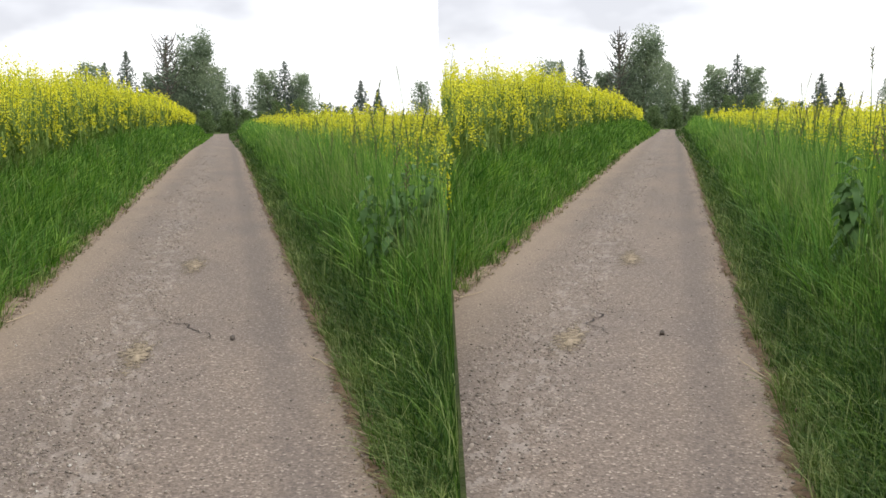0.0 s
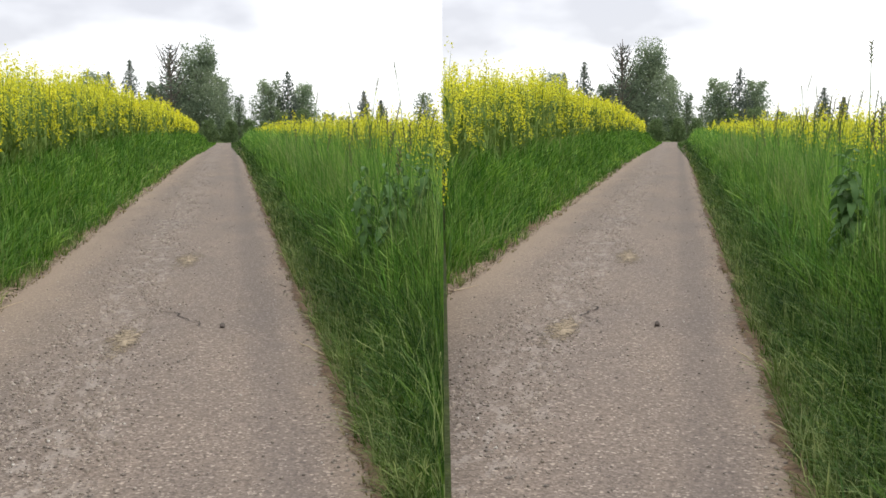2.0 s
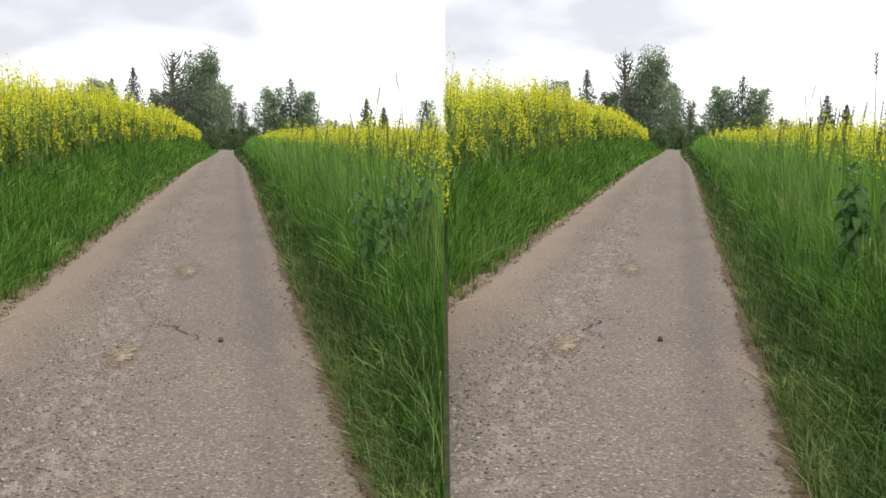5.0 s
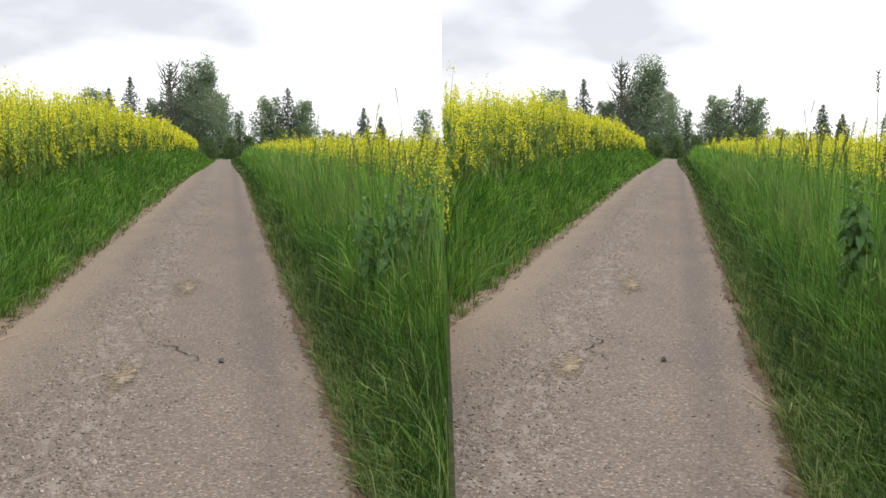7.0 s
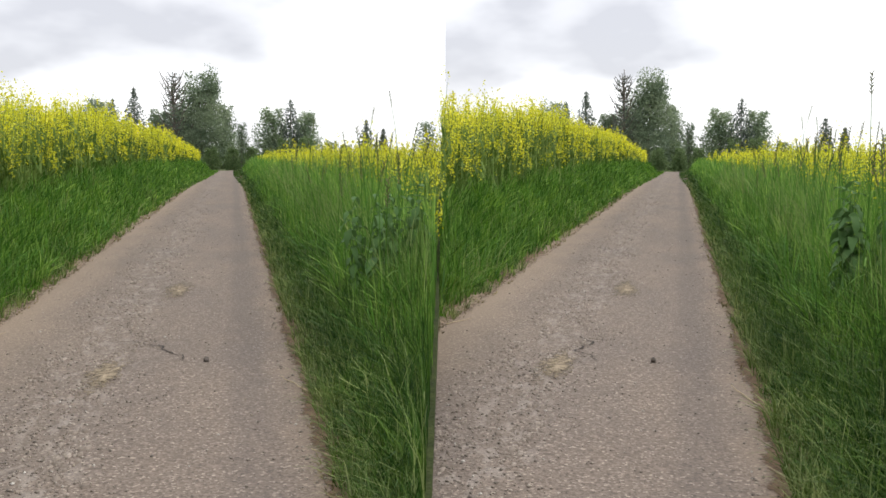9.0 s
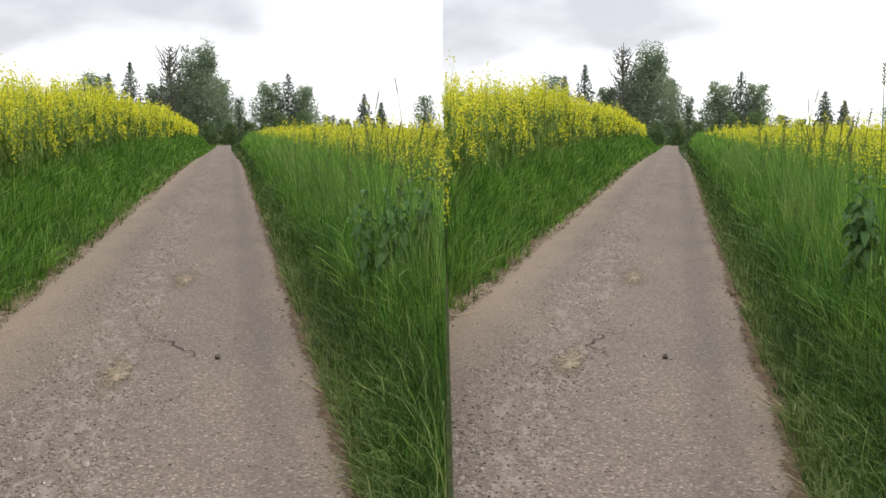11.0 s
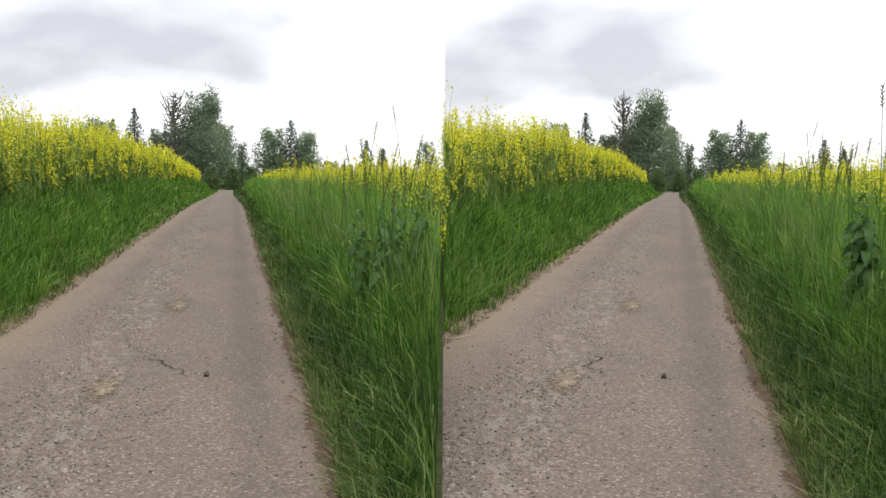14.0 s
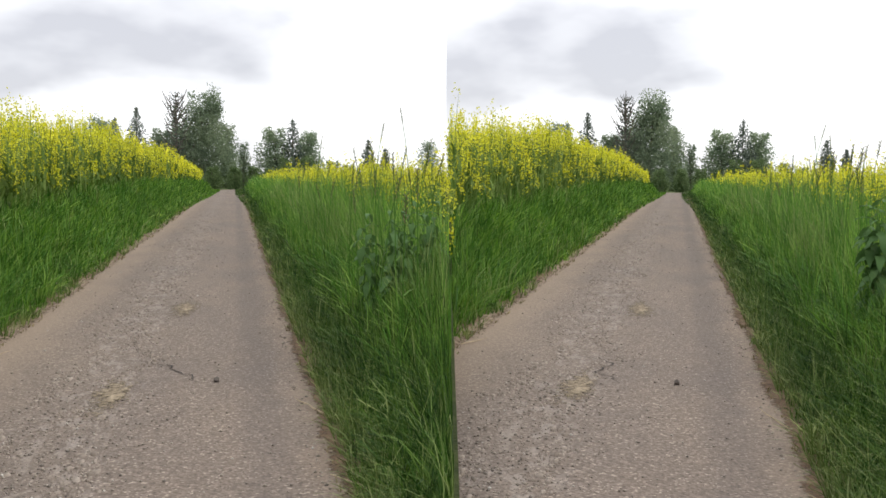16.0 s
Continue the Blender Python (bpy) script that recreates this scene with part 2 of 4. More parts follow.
# needles greyed and lightened by the same painted haze
HAZY_NEEDLES = make_leaf("hazy_conifer_needles", (0.115, 0.145, 0.128), (0.155, 0.19, 0.158), (0.20, 0.235, 0.185), 0.4, 0.45)
WEED_LEAF = make_leaf("weed_leaves", (0.065, 0.140, 0.040), (0.115, 0.22, 0.065), (0.19, 0.30, 0.11), 2.0)
BARK = make_plain("bark", (0.17, 0.145, 0.125), 0.95, 0.35, 5.0)
GRAVEL = Mat("loose_gravel")
GRAVEL.colour(GRAVEL.ramp(GRAVEL.island(), [(0.0, (0.17, 0.148, 0.128)), (0.6, (0.28, 0.236, 0.195)), (0.95, (0.39, 0.338, 0.285)), (1.0, (0.62, 0.58, 0.53))]), 0.9, 0.3)
GRAVEL = GRAVEL.m
CRUST = Mat("pale_crust")
CRUST.colour(CRUST.mix(1.0, CRUST.ramp(CRUST.island(), [(0.0, (0.195, 0.16, 0.132)), (0.6, (0.275, 0.23, 0.19)), (1.0, (0.37, 0.315, 0.265))]),
                       CRUST.ramp(CRUST.noise(60.0, 3.0), [(0.3, (0.8, 0.8, 0.8)), (0.7, (1.15, 1.15, 1.15))]), "MULTIPLY"), 0.95, 0.2)
CRUST = CRUST.m
CRACK = make_plain("crack_dirt", (0.06, 0.05, 0.045), 0.95)
CLOD = make_plain("dark_clod", (0.15, 0.13, 0.115), 0.95, 0.4, 40.0)
STICK = make_plain("dry_stick", (0.45, 0.36, 0.24), 0.85, 0.3, 40.0)
STEM = make_leaf("grass_stems", (0.045, 0.125, 0.016), (0.08, 0.20, 0.026), (0.18, 0.32, 0.06))
SEED = make_leaf("seed_heads", (0.12, 0.12, 0.05), (0.18, 0.17, 0.075), (0.26, 0.24, 0.12))

# ------------------------------------------------------------------ plan
# A track forks: each arm runs off at its own heading between a rape field on a bank and a tall verge.
ROAD_L, ROAD_R = -1.95, 0.48


class Arm:
    def __init__(self, heading, side, seed, shift):
        self.h, self.side = radians(heading), side
        self.shift = shift
        self.m = pose(0, 0, 0, 0, 0, -heading) @ pose(shift, 0, 0)
        self.rng = np.random.default_rng(seed)

    def east(self, lat, along):
        """How far a point of the arm lies on its own side of the fork's middle line."""
        return self.side * ((lat + self.shift) * math.cos(self.h) + along * math.sin(self.h))


ARMS = (Arm(-12.76, -1, 11, 0.018), Arm(14.10, 1, 23, 0.082))


def ease(v):
    v = np.clip(v, 0, 1)
    return v * v * (3 - 2 * v)


def bank_height(a):
    return 0.76 + 0.32 * ease((a - 6.0) / 24.0) - 0.22 * ease((a - 45.0) / 45.0)


def terrain(lat, a):
    lat, a = np.asarray(lat, float), np.asarray(a, float)
    s = -(lat - ROAD_L) - 0.02
    left = bank_height(a) * ease(s / 1.25) + 0.012 * np.clip(s - 1.2, 0, 30)
    r = lat - ROAD_R - 0.02
    right = 0.24 * ease(r / 1.4) + 0.004 * np.clip(r - 1.4, 0, 30)
    rough = 0.03 * np.sin(lat * 3.1 + a * 1.7) * np.sin(a * 2.3 - lat) * ease(np.maximum(s, r) / 0.4)
    crown = 0.015 * np.sin(a * 0.9) * np.sin(lat * 2.0)
    return np.where(s > 0, left + rough, np.where(r > 0, right + rough, crown * 0.5))


# ------------------------------------------------------------------ mesh helpers
def link_bm(name, bm, material, parent=None, label=""):
    me = bpy.data.meshes.new(name)
    bm.to_mesh(me)
    bm.free()
    if material:
        me.materials.append(material)
    ob = new(name, me)
    if parent:
        ob.parent = parent
    if label:
        ob["label"] = label
    return ob


part = link_bm


def fast_mesh(name, verts, faces, material):
    """A mesh from arrays; faces is a list of index arrays, each (n, 3) or (n, 4)."""
    me = bpy.data.meshes.new(name)
    me.vertices.add(len(verts))
    me.vertices.foreach_set("co", np.ascontiguousarray(verts, dtype=np.float32).ravel())
    loops = np.concatenate([f.ravel() for f in faces]).astype(np.int32)
    sizes = np.concatenate([np.full(len(f), f.shape[1], np.int32) for f in faces])
    me.loops.add(len(loops))
    me.loops.foreach_set("vertex_index", loops)
    me.polygons.add(len(sizes))
    me.polygons.foreach_set("loop_start", np.concatenate([[0], np.cumsum(sizes)[:-1]]).astype(np.int32))
    me.update(calc_edges=True)
    me.validate()
    me.materials.append(material)
    return me


def blades(base, height, width, yaw, bend, lean):
    """Verts and faces of grass blades, each a bent ribbon of three pieces ending in a point."""
    n = len(base)
    d = np.stack([np.cos(yaw), np.sin(yaw), np.zeros(n)], 1)
    w = np.stack([-np.sin(lean), np.cos(lean), np.zeros(n)], 1) * width[:, None] * 0.5
    up = np.array([0, 0, 1.0])
    rows = []
    for s, k in ((0.0, 1.0), (0.45, 0.9), (0.8, 0.6)):
        p = base + up * (height * s * (1 - 0.45 * bend * s * s))[:, None] + d * (height * bend * s * s * 0.9)[:, None]
        rows += [p - w * k, p + w * k]
    tip = base + up * (height * (1 - 0.45 * bend))[:, None] + d * (height * bend * 0.9)[:, None]
    v = np.stack(rows + [tip], 1).reshape(-1, 3)
    o = (np.arange(n) * 7)[:, None]
    return v, [o + np.array([[0, 1, 3, 2]]), o + np.array([[2, 3, 5, 4]]), o + np.array([[4, 5, 6]])]


def flecks(centre, size, rng):
    """Small four-cornered petals or leaves turned every way."""
    n = len(centre)
    a = rng.normal(size=(n, 3))
    a /= np.linalg.norm(a, axis=1)[:, None]
    b = np.cross(a, rng.normal(size=(n, 3)))
    b /= np.linalg.norm(b, axis=1)[:, None]
    a, b = a * size[:, None] * 0.5, b * size[:, None] * 0.5
    v = np.stack([centre - a, centre - b * 0.8, centre + a, centre + b * 0.8], 1).reshape(-1, 3)
    return v, [(np.arange(n) * 4)[:, None] + np.array([[0, 1, 2, 3]])]


def join(groups):
    vs, fs, k = [], [], 0
    for v, f in groups:
        vs.append(v)
        fs += [x + k for x in f]
        k += len(v)
    return np.concatenate(vs), fs


def scatter(rng, n, lat0, lat1, a0, a1, power):
    """Places in a strip, thinning out with distance as a power of it."""
    u = rng.random(n)
    if abs(power - 1) < 1e-6:
        a = a0 * (a1 / a0) ** u
    else:
        q = 1 - power
        a = (a0 ** q + u * (a1 ** q - a0 ** q)) ** (1 / q)
    return lat0 + (lat1 - lat0) * rng.random(n), a


def on_side(arm, lat, a, gap=0.0):
    e = arm.east(lat, a)
    y = a * math.cos(arm.h) - lat * math.sin(arm.h)
    return (e > gap) & ((e < 0.62 * (y + 1.5)) | (a < 3.3))


def cut(arm, bm):
    """Trim an arm's ground at the fork's middle line."""
    n = Vector((math.cos(arm.h), math.sin(arm.h), 0)) * arm.side
    bmesh.ops.bisect_plane(bm, geom=bm.verts[:] + bm.edges[:] + bm.faces[:], plane_co=(-arm.shift, 0, 0), plane_no=-n, clear_outer=True)


def sheet(lats, alongs, dz=0.0):
    bm = bmesh.new()
    grid = [[bm.verts.new((x, y, float(terrain(x, y)) + dz)) for x in lats] for y in alongs]
    for j in range(len(alongs) - 1):
        for i in range(len(lats) - 1):
            bm.faces.new((grid[j][i], grid[j][i + 1], grid[j + 1][i + 1], grid[j + 1][i]))
    return bm


# ------------------------------------------------------------------ ground
def build_ground():
    bm = bmesh.new()
    bmesh.ops.create_grid(bm, x_segments=24, y_segments=24, size=2500)
    for v in bm.verts:
        v.co.z = -0.12
    tagged(link_bm("ground", bm, MEADOW), "wide green meadow ground reaching to the horizon", "ground", kind="structure")
    arm_l, arm_r = ARMS
    pl, pr = arm_l.m @ Vector((ROAD_L, 0, 0)), arm_r.m @ Vector((ROAD_R, 0, 0))
    bm = bmesh.new()
    rows = [[bm.verts.new((pl.x + (pr.x - pl.x) * k / 8, y, -0.004)) for k in range(9)] for y in (-40.0, -20.0, -10.0, -4.0, pr.y - 0.35)]
    rows.append([bm.verts.new(((pl.x + (0 - pl.x) * k / 6, pl.y * (1 - k / 6), -0.004)) if k < 7 else (pr.x * (k - 6) / 2, pr.y * (k - 6) / 2, -0.004)) for k in range(9)])
    for r, q in zip(rows, rows[1:]):
        for k in range(8):
            bm.faces.new((r[k], r[k + 1], q[k + 1], q[k]))
    tagged(link_bm("road_stem", bm, ASPHALT), "worn grey asphalt field track before the fork", "road", kind="structure")
    for arm, lats in ((arm_l, np.linspace(-40, ROAD_L, 30)), (arm_r, np.linspace(ROAD_R, 40, 30))):
        bm = bmesh.new()
        rows = []
        for y in (-40.0, -20.0, -10.0, None):
            row = []
            for x in lats:
                p = arm.m @ Vector((x, 0.03, float(terrain(x, 0)) - 0.008))
                row.append(bm.verts.new((p.x, p.y if y is None else y, p.z)))
            rows.append(row)
        for r, q in zip(rows, rows[1:]):
            for k in range(len(lats) - 1):
                bm.faces.new((r[k], r[k + 1], q[k + 1], q[k]))
        tagged(link_bm("field_behind", bm, FIELD_SOIL), "green overgrown field beside the track", "ground", kind="structure")


def build_arm_ground(arm):
    alongs = [0.0 + 0.5 * k for k in range(60)] + [30 + 2.0 * k for k in range(32)]
    bm = sheet(np.linspace(ROAD_L - 0.03, ROAD_R + 0.03, 12), alongs)
    cut(arm, bm)
    ob = link_bm("road", bm, ASPHALT)
    ob.matrix_world = arm.m
    tagged(ob, "worn grey-brown asphalt farm track with sandy edges", "road", kind="structure")
    for lats, name in ((np.concatenate([np.linspace(-40, -5, 12), np.linspace(-4.5, ROAD_L, 16)]), "field_bank"),
                       (np.concatenate([np.linspace(ROAD_R, 3.5, 12), np.linspace(4, 40, 12)]), "field_edge")):
        bm = sheet(lats, alongs, -0.006)
        cut(arm, bm)
        ob = link_bm(name, bm, FIELD_SOIL)
        ob.matrix_world = arm.m
        tagged(ob, "green overgrown soil of the field beside the track", "ground", kind="structure")


def build_fork_step():
    """The low earth step between the two arms, where the verge of one meets the bank of the other."""
    bm = bmesh.new()
    last = None
    for k in range(180):
        y = 3.2 + 0.5 * k
        tops = []
        for arm in ARMS:
            p = arm.m.inverted() @ Vector((0, y, 0))
            tops.append(float(terrain(p.x, p.y)))
        ring = [bm.verts.new((x, y, z)) for x, z in ((-0.02, -0.12), (-0.02, max(tops)), (0.02, max(tops)), (0.02, -0.12))]
        if last:
            for i in range(3):
                bm.faces.new((last[i], ring[i], ring[i + 1], last[i + 1]))
        else:
            bm.faces.new(ring)
        last = ring
    tagged(link_bm("earth_step", bm, FIELD_SOIL), "low overgrown earth step between verge and bank", "ground", kind="structure")


def place_stuff(arm, name, verts, faces, material, label, category):
    ob = new(name, fast_mesh(name, verts, faces, material))
    ob.matrix_world = arm.m
    return tagged(ob, label, category, kind="stuff")


def keep_side(arm, v, per):
    """Which of the pieces, of per verts each, stay wholly on the arm's own side."""
    e = arm.east(v[:, 0], v[:, 1]).reshape(-1, per)
    return e.min(1) > 0.004


def grass(arm, name, material, n, lat0, lat1, a0, a1, power, hmin, hmax, wide, bend, label, clump=0.0, taper=None, ragged=0.0, dip=0.0):
    """A strip of grass: most blades spread from tufts, the rest stand singly; clump: how much the tufts differ in height."""
    rng = arm.rng
    tufts = max(1, n // 20)
    tl, ta = scatter(rng, tufts, lat0, lat1, a0, a1, power)
    wave = 0.5 + 0.5 * np.sin(tl * 5.3 + 2.0 * np.sin(ta * 1.9)) * np.sin(ta * 2.7 + 1.3 * np.sin(tl * 4.1))
    vigour = 1 - clump + clump * (0.45 * wave + 0.75 * rng.random(tufts))
    shade = np.clip(rng.normal(0.5, 0.24, tufts), 0, 1)
    pick = rng.integers(0, tufts, n)
    single = rng.random(n) < 0.3
    ang = rng.random(n) * 6.283
    rad = np.abs(rng.normal(0, 0.055, n)) * np.maximum(1.0, ta[pick] / 9.0) ** 0.6
    ll, la = scatter(rng, n, lat0, lat1, a0, a1, power)
    lat = np.where(single, ll, np.clip(tl[pick] + np.cos(ang) * rad, lat0, lat1))
    a = np.where(single, la, np.clip(ta[pick] + np.sin(ang) * rad, a0, a1))
    grow = np.where(single, 1 - 0.5 * clump, vigour[pick])
    tone = np.where(single, 0.45, shade[pick])
    ok = on_side(arm, lat, a)
    if ragged:
        # the edge swells and shrinks along the track
        edge = ragged * (np.sin(a * 2.1) * np.sin(a * 0.77 + 1.0) + 0.6 * np.sin(a * 7.3 + 0.6) + 0.5 * np.sin(a * 17.0))
        edge = edge + 0.62 * ease((a - 30.0) / 52.0) * np.where(lat < 0, 1, -1)
        ok &= np.where(lat < 0, lat < ROAD_L - 0.05 + edge, lat > ROAD_R + 0.03 + edge)
    lat, a, grow, tone, ang, rad, single = (q[ok] for q in (lat, a, grow, tone, ang, rad, single))
    n = len(lat)
    base = np.stack([lat, a, terrain(lat, a) - 0.01], 1)
    h = (hmin + (hmax - hmin) * rng.beta(2.2, 2.0, n)) * grow
    h *= 1 - dip * (1 - ease((a - 6.0) / 10.0))
    if taper is not None:
        h *= taper(lat)
    w = wide * (0.6 + 0.8 * rng.random(n)) * np.maximum(1.0, a / 7.0) ** 0.85
    b = np.minimum(1.0, bend * rng.beta(1.6, 2.2, n) * 2 * np.where(single, 1.0, np.clip(0.55 + rad / 0.09, 0.55, 1.4)))
    yaw = np.where(single, rng.random(n) * 6.283, ang + rng.normal(0, 0.5, n))
    v, f = blades(base, h, w, yaw, b, rng.normal(0, 0.8, n) + 1.57 * (rng.random(n) < 0.3))
    ok = keep_side(arm, v, 7)
    v = v.reshape(-1, 7, 3)[ok].reshape(-1, 3)
    f = [x[: int(ok.sum())] for x in f]
    ob = place_stuff(arm, name, v, f, material, label, "grass")
    ob.data.attributes.new("tuft", "FLOAT", "POINT").data.foreach_set("value", np.repeat(tone[ok], 7).astype(np.float32))
    return ob


def rape_field(arm, n, lat0, lat1, a0, a1, power, tall, blooms, label, yellow=1.0, dip=0.0):
    """Stalks with side shoots, leaves and racemes of four-petalled flowers."""
    rng = arm.rng
    lat, a = scatter(rng, n, 0, 1, a0, a1, power)
    lat = lat0 + (lat1 - lat0) * lat ** 1.7
    ok = on_side(arm, lat, a, 0.03)
    lat, a = lat[ok], a[ok]
    n = len(lat)
    base = np.stack([lat, a, terrain(lat, a)], 1)
    wave = 1 + 0.10 * np.sin(lat * 1.7 + a * 0.8) * np.sin(a * 0.55) + 0.05 * np.sin(a * 2.9)
    depth = np.abs(lat - lat0)
    short = np.where((depth < 0.9) & (rng.random(n) < 0.62), 0.45 + 0.5 * rng.random(n), 1.0)
    h = tall * wave * short * (0.80 + 0.32 * rng.beta(2.2, 2.2, n)) * (1 - 0.25 * ease((a - 45) / 40))
    h *= 1 - dip * (1 - ease((a - 6.0) / 10.0))
    h += np.where(rng.random(n) < 0.06, 0.05 + 0.16 * rng.random(n), 0)
    far = np.maximum(1.0, a / 12.0)
    yaw = rng.random(n) * 6.283
    green = [blades(base, h, 0.012 * far ** 0.8, yaw, 0.14 * rng.random(n), rng.normal(0, 0.6, n))]
    tops = [np.stack([lat, a, base[:, 2] + h], 1)]
    shoots = [h]
    for k in range(3):
        s = h * (0.55 + 0.3 * rng.random(n))
        d = rng.random(n) * 6.283
        out = 0.10 + 0.14 * rng.random(n)
        foot = base + np.stack([np.zeros(n), np.zeros(n), h * 0.45], 1)
        b = np.clip(out / s, 0, 0.6)
        green.append(blades(foot, s * 0.62, 0.009 * far ** 0.8, d, b, rng.normal(0, 0.6, n)))
        tops.append(foot + np.stack([np.cos(d) * s * 0.62 * b * 0.9, np.sin(d) * s * 0.62 * b * 0.9, s * 0.62 * (1 - 0.45 * b)], 1))
        # drooping leaves low on the stalk
        d2 = rng.random(n) * 6.283
        lz = h * (0.15 + 0.5 * rng.random(n))
        green.append(blades(base + np.stack([0 * lz, 0 * lz, lz], 1), 0.16 + 0.12 * rng.random(n), 0.035 * far ** 0.6, d2, 0.5 + 0.4 * rng.random(n), d2))
    petals = []
    heads = np.concatenate(tops)
    hf = np.concatenate([far] * 4)
    keep = rng.random(len(heads)) < yellow
    heads, hf = heads[keep], hf[keep]
    m = len(heads)
    for k in range(blooms):
        drop = rng.random(m) ** 1.2 * 0.20 * hf ** 0.3
        c = heads + np.stack([rng.normal(0, 0.018, m) * hf ** 0.4, rng.normal(0, 0.018, m) * hf ** 0.4, 0.02 - drop], 1)
        petals.append(flecks(c, (0.020 + 0.015 * rng.random(m)) * hf ** 0.68, rng))
    gv, gf = join(green)
    pv, pf = join(petals)
    place_stuff(arm, "rape_stalks", gv, gf, STALK, "dense green stalks and leaves of flowering rape", "crop")
    place_stuff(arm, "rape_flowers", pv, pf, PETAL, label, "flowers")


build_ground()
build_fork_step()
for arm in ARMS:
    build_arm_ground(arm)
    rape_field(arm, 6600, ROAD_L - 0.95, -9.5, 4.0, 88.0, 1.15, 1.58, 8, "bright yellow rape flowers on a bank above the track", 0.85)
    rape_field(arm, 3800, ROAD_R + 1.45, 12.0, 4.0, 85.0, 1.15, 1.47, 7, "bright yellow rape flowers behind the tall grass verge", 0.75, 0.2)
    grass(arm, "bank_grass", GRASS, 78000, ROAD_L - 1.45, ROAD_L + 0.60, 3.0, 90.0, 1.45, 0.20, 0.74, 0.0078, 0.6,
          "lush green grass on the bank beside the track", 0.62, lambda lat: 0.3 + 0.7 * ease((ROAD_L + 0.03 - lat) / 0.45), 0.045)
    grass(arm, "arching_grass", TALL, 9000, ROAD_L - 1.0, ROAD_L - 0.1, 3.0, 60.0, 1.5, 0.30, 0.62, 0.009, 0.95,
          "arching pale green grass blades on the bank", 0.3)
    grass(arm, "verge_grass", SHADED_VERGE, 64000, ROAD_R - 0.60, ROAD_R + 1.5, 2.8, 90.0, 1.45, 0.18, 0.66, 0.0054, 0.85,
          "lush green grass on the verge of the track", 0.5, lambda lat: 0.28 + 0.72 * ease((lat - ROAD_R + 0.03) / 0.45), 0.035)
    grass(arm, "edge_tufts", EDGE_TUFT, 5500, ROAD_R + 0.01, ROAD_R + 0.26, 3.0, 50.0, 1.5, 0.08, 0.32, 0.0062, 1.05,
          "short curling yellow-green grass tufts along the track", 0.3)
    grass(arm, "bank_tufts", EDGE_TUFT, 5000, ROAD_L - 0.5, ROAD_L + 0.04, 3.4, 45.0, 1.5, 0.08, 0.30, 0.0065, 1.05,
          "short curling yellow-green grass tufts at the foot of the bank", 0.3)
    grass(arm, "arching_verge_grass", SHADED_VERGE, 9000, ROAD_R + 0.15, ROAD_R + 1.3, 3.4, 60.0, 1.5, 0.35, 0.8, 0.0085, 0.95,
          "arching grass blades on the verge, coloured dark for shade", 0.3, lambda lat: 0.4 + 0.6 * ease((lat - ROAD_R - 0.1) / 0.6))
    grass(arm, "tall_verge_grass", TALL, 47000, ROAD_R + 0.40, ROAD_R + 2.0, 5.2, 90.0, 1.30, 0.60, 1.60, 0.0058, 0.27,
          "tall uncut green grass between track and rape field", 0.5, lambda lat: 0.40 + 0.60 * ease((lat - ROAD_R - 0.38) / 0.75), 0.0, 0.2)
    # dark blades close by, their colour standing for shade low in the verge
    grass(arm, "upright_verge_grass", SHADED_VERGE, 11000, ROAD_R + 0.42, ROAD_R + 1.8, 2.9, 7.5, 1.1, 0.50, 1.15, 0.0062, 0.30,
          "tall upright grass blades beside the track, coloured dark for shade", 0.4, lambda lat: 0.45 + 0.55 * ease((lat - ROAD_R - 0.40) / 0.55))
    grass(arm, "hazy_seeding_grass", SEEDING, 4200, ROAD_R + 0.7, ROAD_R + 2.1, 5.0, 32.0, 1.35, 0.95, 1.5, 0.0042, 0.4,
          "tall pale seeding grass above the verge", 0.25, None, 0.0, 0.2)
    grass(arm, "seeding_grass", SEEDING, 4600, ROAD_R + 0.06, ROAD_R + 1.0, 2.9, 24.0, 1.5, 0.22, 0.70, 0.0046, 0.95,
          "pale seeding grass leaning out of the verge", 0.2, lambda lat: 0.5 + 0.5 * ease((lat - ROAD_R) / 0.5))
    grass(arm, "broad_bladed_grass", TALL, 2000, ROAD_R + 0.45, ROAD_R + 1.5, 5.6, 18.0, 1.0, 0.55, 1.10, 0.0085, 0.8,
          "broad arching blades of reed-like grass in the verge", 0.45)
    grass(arm, "seeding_bank_grass", SEEDING, 1600, ROAD_L - 1.2, ROAD_L - 0.08, 3.5, 30.0, 1.5, 0.3, 0.75, 0.0055, 0.8,
          "pale seeding grass leaning out of the bank", 0.2)
    grass(arm, "dry_edge_grass", STRAW, 1500, ROAD_R - 0.06, ROAD_R + 0.25, 2.6, 40.0, 1.6, 0.02, 0.07, 0.008, 1.0,
          "dry straw-coloured grass along the edge of the track")
    grass(arm, "dry_bank_grass", STRAW, 2200, ROAD_L - 0.25, ROAD_L + 0.10, 3.5, 40.0, 1.6, 0.02, 0.06, 0.009, 1.0,
          "dry straw-coloured grass at the foot of the bank")


